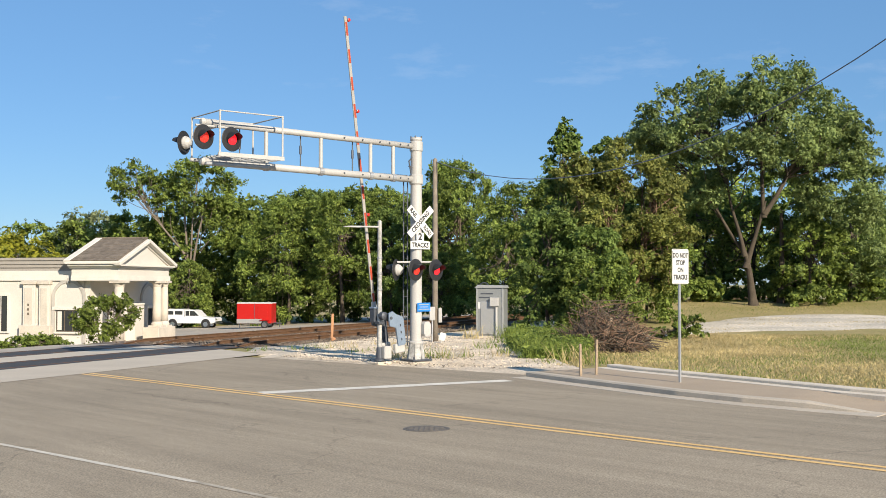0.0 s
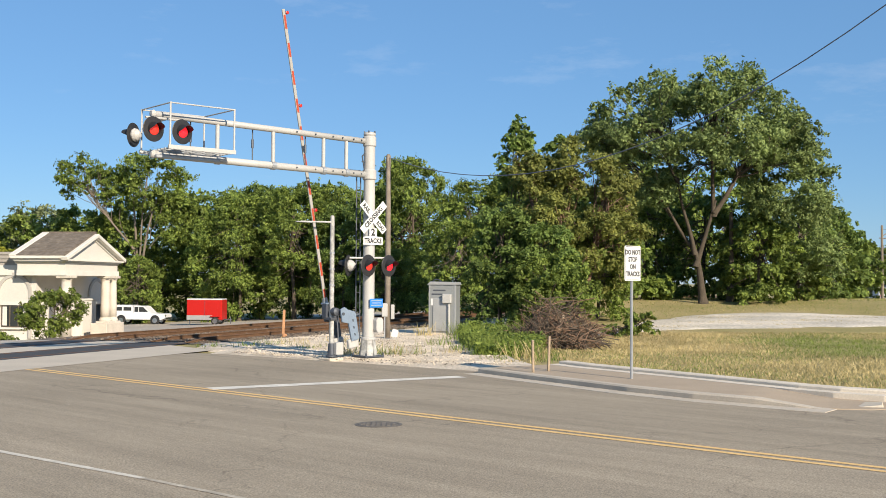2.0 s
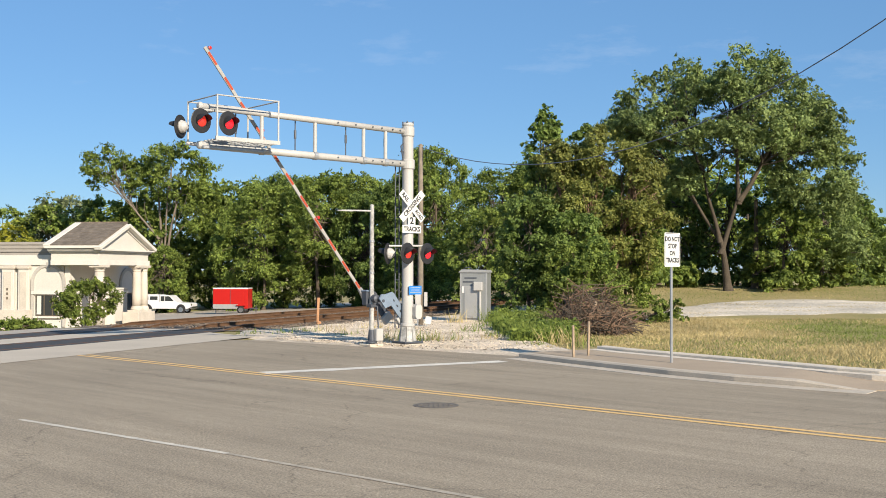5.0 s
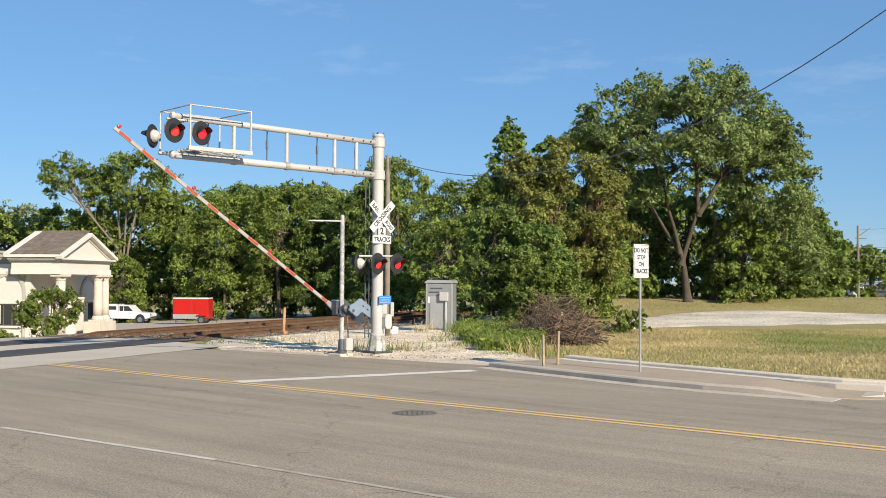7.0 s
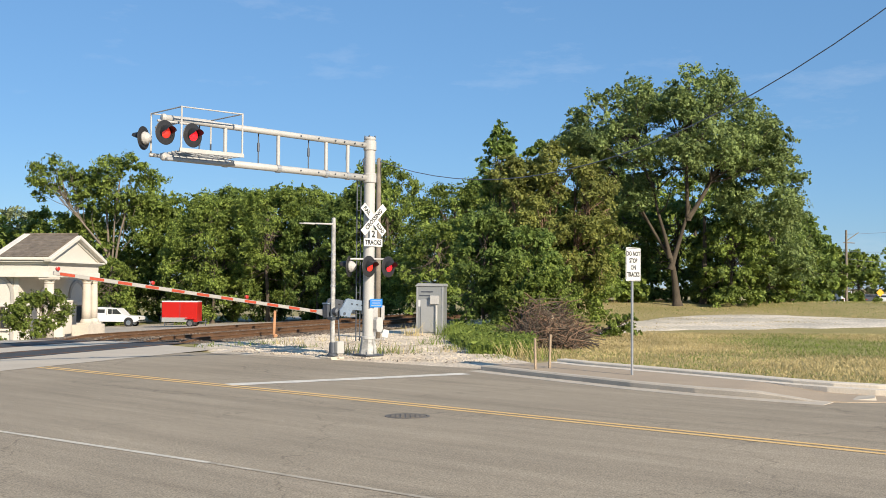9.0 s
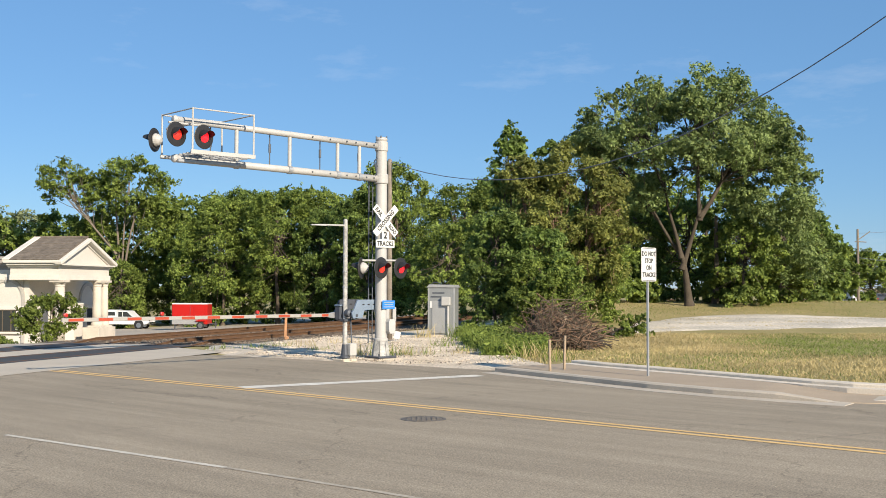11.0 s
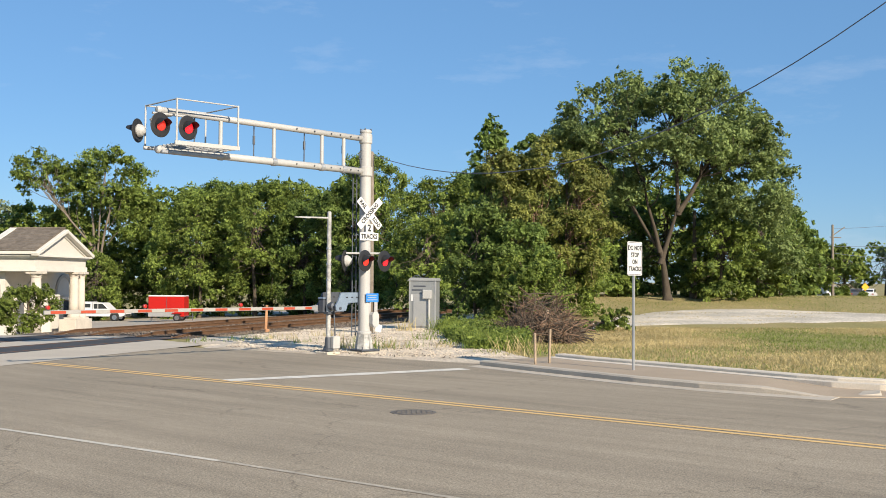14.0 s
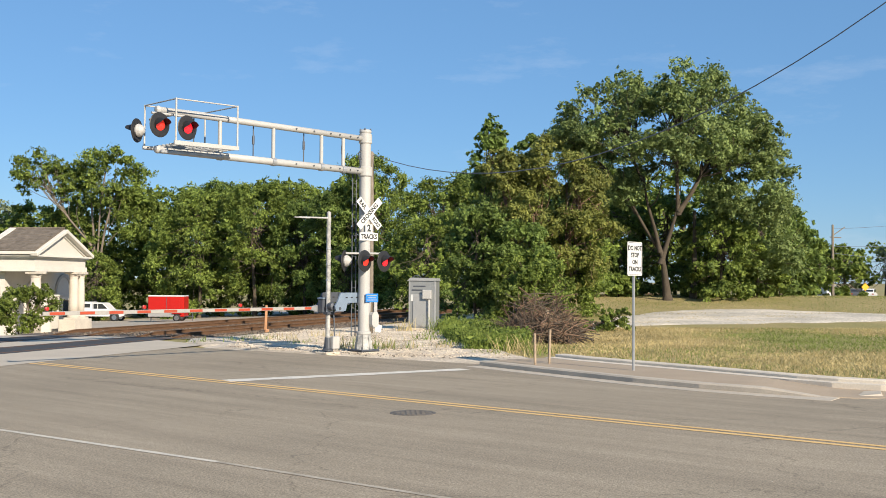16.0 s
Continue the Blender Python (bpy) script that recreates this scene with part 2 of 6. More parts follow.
M = {
    "asphalt": asphalt_mat("asphalt", (0.325, 0.271, 0.199)),
    "tar": mat("tar", (0.06, 0.06, 0.062), 0.85, vary=0.2, scale=0.8, fine=25, bump=0.2),
    "concrete": mat("concrete", (0.54, 0.47, 0.375), 0.85, vary=0.12, scale=0.6, fine=30, bump=0.15),
    "curb": mat("curb", (0.53, 0.46, 0.37), 0.85, vary=0.15, scale=1.2, fine=40, bump=0.15),
    "edging": mat("edging_concrete", (0.68, 0.60, 0.49), 0.85, vary=0.12, scale=1.0, fine=30, bump=0.15),
    "walk": mat("walk", (0.42, 0.33, 0.235), 0.85, vary=0.12, scale=1.0, fine=30, bump=0.15),
    "white_paint": mat("white_paint", (0.80, 0.745, 0.65), 0.7, vary=0.25, scale=2.5, fine=20, bump=0.1),
    "cream_paint": mat("cream_paint", (0.66, 0.60, 0.50), 0.75, vary=0.2, scale=3, fine=15, bump=0.1),
    "faded_paint": mat("faded_paint", (0.55, 0.48, 0.38), 0.75, vary=0.25, scale=3, fine=15, bump=0.1, second=(0.34, 0.29, 0.22)),
    "yellow_paint": mat("yellow_paint", (0.80, 0.52, 0.21), 0.7, vary=0.12, scale=2.5, fine=20, bump=0.1),
    "gravel": mat("gravel", (0.76, 0.655, 0.52), 0.95, vary=0.45, scale=0.9, fine=14, bump=1.0, second=(0.50, 0.415, 0.31)),
    "pale_gravel": mat("pale_gravel", (0.74, 0.66, 0.55), 0.95, vary=0.4, scale=0.35, fine=7, bump=0.8, second=(0.46, 0.42, 0.35)),
    "ballast": mat("ballast", (0.22, 0.175, 0.135), 0.95, vary=0.5, scale=1.5, fine=18, bump=0.9),
    "lot": mat("lot", (0.46, 0.40, 0.325), 0.9, vary=0.15, scale=0.3, fine=12, bump=0.2),
    "grass": mat("grass", (0.25, 0.225, 0.07), 0.95, vary=0.35, scale=0.16, fine=8, bump=0.9, second=(0.40, 0.315, 0.15)),
    "rail": mat("rail", (0.16, 0.088, 0.048), 0.7, vary=0.3, scale=2, fine=30, metal=0.2),
    "rail_top": mat("rail_top", (0.45, 0.42, 0.40), 0.35, metal=0.9),
    "tie": mat("tie", (0.12, 0.085, 0.06), 0.9, vary=0.3, scale=3, fine=30),
    "galv": mat("galvanised", (0.45, 0.44, 0.42), 0.5, metal=0.0, vary=0.12, scale=1.5, fine=30, bump=0.05),
    # galvanised steel; the dark second tone paints mottled shadow into the colour
    "shade_mottled_galv": mat("shade_mottled_galvanised", (0.52, 0.51, 0.48), 0.6, vary=0.3, scale=3.5, fine=14, bump=0.1, second=(0.24, 0.24, 0.23)),
    "steel": mat("grey_steel", (0.42, 0.43, 0.44), 0.45, metal=0.5, vary=0.15, scale=4, fine=40, bump=0.05),
    "dark_steel": mat("dark_steel", (0.10, 0.11, 0.13), 0.55, metal=0.4, vary=0.2, scale=4, fine=40, bump=0.05),
    "blue_grey": mat("blue_grey", (0.22, 0.28, 0.36), 0.5, metal=0.2, vary=0.15, scale=4, fine=40),
    "black": mat("black_paint", (0.025, 0.025, 0.027), 0.5, vary=0.2, scale=6, fine=40, bump=0.03),
    "red_lens": mat("red_lens", (0.70, 0.014, 0.022), 0.25, vary=0.1, scale=20, fine=80, emit=0.9, spec=0.6),
    "small_lens": mat("small_lens", (0.40, 0.02, 0.012), 0.3, vary=0.1, scale=20, fine=80, emit=0.25, spec=0.6),
    "dim_lens": mat("dim_lens", (0.60, 0.030, 0.020), 0.25, vary=0.1, scale=20, fine=80, emit=0.55, spec=0.6),
    "white_sign": mat("white_sign", (0.62, 0.62, 0.60), 0.45, vary=0.05, scale=4, fine=30, bump=0.02),
    "sign_black": mat("sign_black", (0.03, 0.03, 0.03), 0.5, vary=0.1),
    "blue_sign": mat("blue_sign", (0.03, 0.20, 0.62), 0.4, vary=0.08, scale=5, fine=30, bump=0.02),
    "red_band": mat("red_band", (0.40, 0.062, 0.028), 0.5, vary=0.15, scale=5, fine=30),
    "white_band": mat("white_band", (0.35, 0.335, 0.31), 0.5, vary=0.1, scale=5, fine=30),
    "cabinet": mat("cabinet_metal", (0.31, 0.32, 0.315), 0.45, metal=0.4, vary=0.1, scale=1.5, fine=25, bump=0.04),
    "cabinet_lid": mat("cabinet_lid", (0.43, 0.43, 0.42), 0.4, metal=0.4, vary=0.1, scale=1.5, fine=25, bump=0.04),
    "stucco": mat("stucco", (0.60, 0.57, 0.515), 0.9, vary=0.08, scale=0.8, fine=14, bump=0.25),
    "trim": mat("trim_plaster", (0.64, 0.61, 0.55), 0.85, vary=0.1, scale=1.2, fine=20, bump=0.1),
    "stone": mat("stone", (0.57, 0.515, 0.44), 0.85, vary=0.15, scale=1.5, fine=20, bump=0.2),
    "parapet": mat("parapet", (0.34, 0.315, 0.285), 0.85, vary=0.12, scale=1.5, fine=20, bump=0.1),
    "shingle": mat("shingle", (0.20, 0.165, 0.13), 0.9, vary=0.3, scale=2, fine=12, bump=0.5, per_object=0.15),
    "glass": mat("dark_glass", (0.03, 0.035, 0.04), 0.08, vary=0.1, spec=0.8, bump=0),
    "frame_dark": mat("frame_dark", (0.14, 0.11, 0.08), 0.5),
    "red_body": mat("red_body", (0.42, 0.012, 0.008), 0.35, vary=0.06, scale=1, fine=15, bump=0.02),
    "car_white": mat("car_white", (0.66, 0.66, 0.66), 0.25, vary=0.03, bump=0, spec=0.6),
    "rubber": mat("rubber", (0.025, 0.025, 0.025), 0.85, vary=0.2),
    "chrome": mat("chrome", (0.6, 0.6, 0.6), 0.25, metal=1.0, vary=0.05, bump=0),
    "wood_pole": mat("wood_pole", (0.25, 0.21, 0.165), 0.9, vary=0.3, scale=4, fine=40, bump=0.4),
    "stake": mat("stake", (0.38, 0.29, 0.20), 0.85, vary=0.3, scale=5, fine=40, bump=0.2),
    "orange": mat("orange_post", (0.50, 0.26, 0.13), 0.6, vary=0.2, scale=5),
    "bark": mat("bark", (0.12, 0.095, 0.07), 0.95, vary=0.35, scale=2, fine=14, bump=0.8),
    "pale_bark": mat("pale_bark", (0.090, 0.072, 0.052), 0.95, vary=0.35, scale=2, fine=14, bump=0.6),
    "ash_bark": mat("ash_bark", (0.21, 0.175, 0.135), 0.95, vary=0.3, scale=2, fine=14, bump=0.5),
    "grey_trim": mat("grey_trim", (0.45, 0.425, 0.385), 0.85, vary=0.15, scale=1.5, fine=20, bump=0.1),
    "dead_wood": mat("dead_wood", (0.23, 0.145, 0.095), 0.95, vary=0.4, scale=3, fine=20, bump=0.4),
    "iron": mat("cast_iron", (0.21, 0.185, 0.155), 0.7, metal=0.4, vary=0.3, scale=8, fine=40, bump=0.3),
    "wire": mat("wire", (0.12, 0.15, 0.21), 0.6, vary=0.1, bump=0),
    "yellow_sign": mat("yellow_sign", (0.80, 0.38, 0.01), 0.5, vary=0.05),
    "leaf_mid": leaf_mat("leaf_mid", (0.275, 0.345, 0.070), (0.080, 0.125, 0.028)),
    "leaf_deep": leaf_mat("leaf_deep", (0.220, 0.300, 0.072), (0.070, 0.112, 0.026)),
    "leaf_big": leaf_mat("leaf_big", (0.275, 0.345, 0.115), (0.110, 0.160, 0.055)),
    "leaf_olive": leaf_mat("leaf_olive", (0.315, 0.325, 0.082), (0.120, 0.148, 0.038)),
    "leaf_yellow": leaf_mat("leaf_yellow", (0.38, 0.37, 0.04), (0.19, 0.21, 0.025)),
    "leaf_fresh": leaf_mat("leaf_fresh", (0.250, 0.305, 0.062), (0.100, 0.150, 0.030)),
    "leaf_grey": leaf_mat("leaf_grey", (0.24, 0.275, 0.14), (0.12, 0.15, 0.07)),
    "straw": leaf_mat("straw", (0.58, 0.46, 0.24), (0.31, 0.26, 0.11), 0.25),
}

# ---- building tools ----
def mesh_from(name, verts, faces, material, smooth=False):
    me = bpy.data.meshes.new(name)
    me.from_pydata([tuple(v) for v in verts], [], faces)
    me.materials.append(material)
    if smooth:
        for p in me.polygons:
            p.use_smooth = True
    me.update()
    return me


def part(name, bm, material, parent=None, label="", smooth=False):
    """Links a bmesh as one mesh object under a thing or a part."""
    me = bpy.data.meshes.new(name)
    bm.to_mesh(me)
    bm.free()
    me.materials.append(material)
    if smooth:
        for p in me.polygons:
            p.use_smooth = len(p.vertices) == 4
    ob = new(name, me)
    ob.parent = parent
    if label:
        ob["label"] = label
    return ob


def thing(name, at, label, category, turn=0.0, group="", kind=""):
    ob = new(name)
    ob.matrix_basis = pose(*at, 0, 0, turn)
    ob.empty_display_size = 0.2
    return tagged(ob, label, category, group, kind)


def add_box(bm, size, at=(0, 0, 0), rot=(0, 0, 0), bevel=0.0):
    r = bmesh.ops.create_cube(bm, size=1.0)
    m = pose(*at, *rot) @ Matrix.Diagonal((*size, 1))
    bmesh.ops.transform(bm, matrix=m, verts=r["verts"])
    if bevel:
        edges = list({e for v in r["verts"] for e in v.link_edges})
        bmesh.ops.bevel(bm, geom=edges, offset=bevel, segments=1, affect="EDGES")
    return bm


def box(size, at=(0, 0, 0), rot=(0, 0, 0), bevel=0.0):
    return add_box(bmesh.new(), size, at, rot, bevel)


def add_tube(bm, a, b, r1, r2=None, sides=12, caps=True):
    """A round bar from a to b."""
    a, b = Vector(a), Vector(b)
    r2 = r1 if r2 is None else r2
    d = b - a
    m = Matrix.Translation((a + b) / 2) @ d.to_track_quat("Z", "Y").to_matrix().to_4x4()
    bmesh.ops.create_cone(bm, cap_ends=caps, segments=sides, radius1=r1, radius2=r2, depth=d.length, matrix=m)
    return bm


def tube(a, b, r1, r2=None, sides=12):
    return add_tube(bmesh.new(), a, b, r1, r2, sides)


def lathe(profile, at=(0, 0, 0), axis=(0, 0, 1), sides=20):
    """A turned solid: profile of (radius, height) along the axis."""
    bm = bmesh.new()
    m = Matrix.Translation(at) @ Vector(axis).to_track_quat("Z", "Y").to_matrix().to_4x4()
    rings = []
    for r, h in profile:
        rings.append([bm.verts.new(m @ Vector((r * math.cos(6.28318 * i / sides), r * math.sin(6.28318 * i / sides), h))) for i in range(sides)])
    for a, b in zip(rings, rings[1:]):
        for i in range(sides):
            bm.faces.new((a[i], a[(i + 1) % sides], b[(i + 1) % sides], b[i]))
    bm.faces.new(rings[0][::-1])
    bm.faces.new(rings[-1])
    bmesh.ops.recalc_face_normals(bm, faces=bm.faces)
    return bm


def prism(outline, depth, plane="XZ", at=(0, 0, 0), rot=(0, 0, 0)):
    """A plate with the given outline, of that depth, centred on its plane."""
    bm = bmesh.new()
    lift = (lambda u, v, w: (u, w, v)) if plane == "XZ" else ((lambda u, v, w: (w, u, v)) if plane == "YZ" else (lambda u, v, w: (u, v, w)))
    m = pose(*at, *rot)
    lo = [bm.verts.new(m @ Vector(lift(u, v, -depth / 2))) for u, v in outline]
    hi = [bm.verts.new(m @ Vector(lift(u, v, depth / 2))) for u, v in outline]
    n = len(outline)
    bm.faces.new(lo[::-1])
    bm.faces.new(hi)
    for i in range(n):
        bm.faces.new((lo[i], lo[(i + 1) % n], hi[(i + 1) % n], hi[i]))
    bmesh.ops.recalc_face_normals(bm, faces=bm.faces)
    return bm


def smoothstep(a, b, v):
    u = min(1.0, max(0.0, (v - a) / (b - a)))
    return u * u * (3 - 2 * u)


# ---- plan ----
ROAD_O = Vector((0.52, 18.29))
ROAD_S = Vector((-0.729, 0.684))
ROAD_R = Vector((0.684, 0.729))
RAIL_U = Vector((0.37, 0.929))
RAIL_N = Vector((0.929, -0.37))


def road(s, r, z=0.0):
    p = ROAD_O + ROAD_S * s + ROAD_R * r
    return (p.x, p.y, z)


def rail(u, q, z=0.0):
    p = RAIL_U * u + RAIL_N * q
    return (p.x, p.y, z)


def land(x, y):
    """Height of the ground: level at the road, lower past the tracks, rising in the field."""
    q = RAIL_N.x * x + RAIL_N.y * y
    low = -1.25 * smoothstep(-27.5, -39, q) - 0.65 * smoothstep(-40, -62, q)
    side = smoothstep(2, 9, x - 0.05 * (y - 40)) * (1 - smoothstep(-18, -21, q))
    up = 1.15 * (min(1.0, max(0.0, (y - 38) / 30))) ** 2 - 1.3 * smoothstep(72, 150, y)
    return low + side * up


def sheet(name, corners, material, lift, step=1.5, label="", category="", kind="structure", thick=0.0):
    """A surface that follows the ground inside a four-sided outline."""
    a, b, c, d = [Vector(p) for p in corners]
    nu = max(1, int(max((b - a).length, (c - d).length) / step))
    nv = max(1, int(max((d - a).length, (c - b).length) / step))
    verts, faces = [], []
    for j in range(nv + 1):
        for i in range(nu + 1):
            u, v = i / nu, j / nv
            p = (a * (1 - u) + b * u) * (1 - v) + (d * (1 - u) + c * u) * v
            verts.append((p.x, p.y, land(p.x, p.y) + lift))
    for j in range(nv):
        for i in range(nu):
            k = j * (nu + 1) + i
            faces.append((k, k + 1, k + nu + 2, k + nu + 1))
    ob = new(name, mesh_from(name, verts, faces, material))
    if ob.data.polygons[0].normal.z < 0:
        ob.data.flip_normals()
    return tagged(ob, label, category, kind=kind)

# ---- ground, road, tracks ----
def ground_sheet():
    def line(near, far, step):
        v = list(np.arange(-near, near + 0.01, step))
        grow, x = step, near
        while x < far:
            grow *= 1.5
            x += grow
            v.append(x), v.insert(0, -x)
        return v
    xs = line(60, 2500, 1.5)
    ys = [y + 50 for y in line(66, 2500, 1.5)]
    verts = [(x, y, land(x, y) - 0.03 + 0.02 * noise.noise((x * 0.3, y * 0.3, 0))) for y in ys for x in xs]
    w = len(xs)
    faces = [(j * w + i, j * w + i + 1, (j + 1) * w + i + 1, (j + 1) * w + i) for j in range(len(ys) - 1) for i in range(w - 1)]
    return tagged(new("ground", mesh_from("ground", verts, faces, M["grass"], True)), "dry mown grass ground with green and straw patches", "ground", kind="structure")


ground_sheet()

sheet("road", [road(-60, -24), road(15.2, -24), road(15.2, 6.6), road(-60, 5.9)], M["asphalt"], 0.0, 6, "worn grey-brown asphalt street in front of the crossing", "road")
sheet("road_shoulder", [road(2.2, 5.8), road(15.0, 6.5), road(14.4, 6.75), road(2.4, 7.7)], M["asphalt"], 0.003, 3, "worn asphalt edge of the street beside the gravel", "road")
sheet("side_road", [road(-60, 5.9), road(-9.2, 5.9), (12.5, 20.6, 0), (60, 4, 0)], M["asphalt"], -0.004, 6, "asphalt side street mouth", "road")
sheet("crossing_apron", [rail(0, -21.1), rail(31.8, -21.1), rail(30.2, -18.3), rail(0, -18.3)], M["concrete"], 0.008, 3, "pale concrete apron strip along the crossing", "pavement")


def strip(name, a, b, width, material, lift, label, steps=14, bend=0.0):
    """A painted line on the road between two road points (s, r), slightly uneven along its edges."""
    a, b = Vector(a), Vector(b)
    d = (b - a).normalized()
    n = Vector((-d.y, d.x))
    verts, faces = [], []
    for i in range(steps + 1):
        u = i / steps
        p = a.lerp(b, u) + n * bend * math.sin(math.pi * u)
        w = width / 2 * (1 + random.uniform(-0.12, 0.12))
        for k in (-1, 1):
            verts.append(road(*(p + n * w * k), lift))
    for i in range(steps):
        faces.append((2 * i, 2 * i + 1, 2 * i + 3, 2 * i + 2))
    ob = new(name, mesh_from(name, verts, faces, material))
    if ob.data.polygons[0].normal.z < 0:
        ob.data.flip_normals()
    return tagged(ob, label, "road marking", kind="structure")


strip("centre_line", (-40, 0.11), (12.9, 0.11), 0.125, M["yellow_paint"], 0.005, "faded yellow line of the double centre marking", 60)
strip("centre_line", (-40, -0.15), (12.9, -0.15), 0.125, M["yellow_paint"], 0.005, "faded yellow line of the double centre marking", 60)
strip("stop_line", (5.72, 0.15), (4.0, 6.0), 0.48, M["white_paint"], 0.006, "white painted stop line across the lane", 16)
strip("edge_line", (2.4, -6.76), (-2.2, -6.45), 0.10, M["cream_paint"], 0.005, "white painted lane edge line", 20)
strip("edge_line", (-2.2, -6.45), (-13.5, -6.05), 0.085, M["faded_paint"], 0.005, "worn white lane edge line", 20)

# crossing panels between the rails
for q0, q1, key, label in ((-23.1, -21.1, "tar", "dark asphalt crossing panel between the rails"), (-24.7, -23.1, "concrete", "grey concrete strip between the two tracks"), (-26.6, -24.7, "tar", "dark asphalt crossing panel between the rails"), (-29.5, -26.6, "lot", "grey pavement past the tracks")):
    sheet("crossing_panel", [rail(6, q0), rail(33.0, q0), rail(33.0, q1), rail(6, q1)], M[key], 0.012, 2, label, "pavement")

# track bed and rails
sheet("track_bed", [rail(33.0, -28), rail(190, -28), rail(190, -19.6), rail(33.0, -19.6)], M["ballast"], 0.0, 2.5, "brown stone ballast bed under the tracks", "track bed")


def rail_bar(q):
    z = 0.16
    prof = [(-0.07, -0.16), (0.07, -0.16), (0.07, -0.14), (0.012, -0.12), (0.012, -0.045), (0.036, -0.03), (0.036, -0.004), (0.028, 0), (-0.028, 0), (-0.036, -0.004), (-0.036, -0.03), (-0.012, -0.045), (-0.012, -0.12), (-0.07, -0.14)]
    verts, faces = [], []
    us = [5, 33.0, 34.4, 39] + list(range(45, 191, 6))
    for u in us:
        top = 0.02 if u < 33.5 else z
        for a, b in prof:
            verts.append(rail(u, q + a, top + b))
    n = len(prof)
    for i in range(len(us) - 1):
        for k in range(n):
            faces.append((i * n + k, i * n + (k + 1) % n, (i + 1) * n + (k + 1) % n, (i + 1) * n + k))
    ob = new("rail", mesh_from("rail", verts, faces, M["rail"]))
    return tagged(ob, "rusty brown steel running rail of the railway track", "rail", group="rails of the two tracks", kind="structure")


for q in (-21.4, -22.85, -24.95, -26.4):
    rail_bar(q)

tie_me = mesh_from("tie", *(lambda h: ([(x, y, z) for x in (-1.25, 1.25) for y in (-0.11, 0.11) for z in (-0.1, h)], [(0, 1, 3, 2), (4, 6, 7, 5), (0, 4, 5, 1), (2, 3, 7, 6), (1, 5, 7, 3), (0, 2, 6, 4)]))(0.03), M["tie"])
for q in (-22.12, -25.68):
    track = tagged(new("track_ties"), "dark wooden railway ties in ballast", "railway ties", kind="structure")
    for i in range(78):
        t = new("tie", tie_me)
        t.parent = track
        t.matrix_basis = pose(*rail(34.0 + i * 0.56, q, 0.0), 0, 0, math.degrees(math.atan2(RAIL_N.y, RAIL_N.x)) + random.uniform(-1, 1))

# gravel round the signals, pale track in the field, parking lot
def patch(name, outline, material, lift, label, category, step=0.7, rough=0.03):
    """A ground cover of uneven outline that follows the ground; the outline is rounded and frayed."""
    pts = [Vector(p) for p in outline]
    n = len(pts)
    ring = []
    for i in range(n):
        p0, p1, p2, p3 = pts[i - 1], pts[i], pts[(i + 1) % n], pts[(i + 2) % n]
        k = max(2, int((p2 - p1).length / step))
        for j in range(k):
            t = j / k
            c = 0.5 * ((2 * p1) + (p2 - p0) * t + (2 * p0 - 5 * p1 + 4 * p2 - p3) * t * t + (3 * p1 - p0 - 3 * p2 + p3) * t ** 3)
            ring.append(c)
    mid = sum(ring, Vector((0, 0))) / len(ring)
    verts, faces, levels = [(mid.x, mid.y, land(mid.x, mid.y) + lift)], [], 10
    for lv in range(1, levels + 1):
        for c in ring:
            p = mid.lerp(c, lv / levels)
            if lv == levels:
                p = p + Vector((noise.noise((p.x * 1.7, p.y * 1.7, 3)), noise.noise((p.x * 1.7, p.y * 1.7, 9)))) * rough * 6
            bump = (-0.05 if lv == levels else lift) + rough * 0.5 * noise.noise((p.x * 1.3, p.y * 1.3, 5)) * (lv < levels)
            verts.append((p.x, p.y, land(p.x, p.y) + bump))
    m = len(ring)
    for i in range(m):
        faces.append((0, 1 + i, 1 + (i + 1) % m))
    for lv in range(levels - 1):
        for i in range(m):
            a, b = 1 + lv * m + i, 1 + lv * m + (i + 1) % m
            faces.append((a, a + m, b + m, b))
    ob = new(name, mesh_from(name, verts, faces, material, True))
    if ob.data.polygons[0].normal.z < 0:
        ob.data.flip_normals()
    return tagged(ob, label, category, kind="structure")


patch("gravel_verge", [road(2.1, 7.2)[:2], road(8, 7.3)[:2], road(14.4, 6.4)[:2], rail(30.4, -18.2)[:2], rail(31.4, -20.0)[:2], rail(34, -20.3)[:2], rail(43, -19.4)[:2], rail(60, -17.5)[:2], (5, 50), (3.3, 41), (3.4, 33), (3.6, 29)], M["gravel"], 0.05, "pale crushed stone verge round the signals", "gravel")
patch("gravel_corner", [rail(29.7, -18.15)[:2], rail(31.6, -19.7)[:2], rail(33.3, -20.6)[:2], rail(34.6, -18.8)[:2], rail(33.0, -17.0)[:2], rail(31.0, -16.7)[:2]], M["gravel"], 0.035, "pale crushed stone at the tip of the apron", "gravel", 0.4, 0.02)


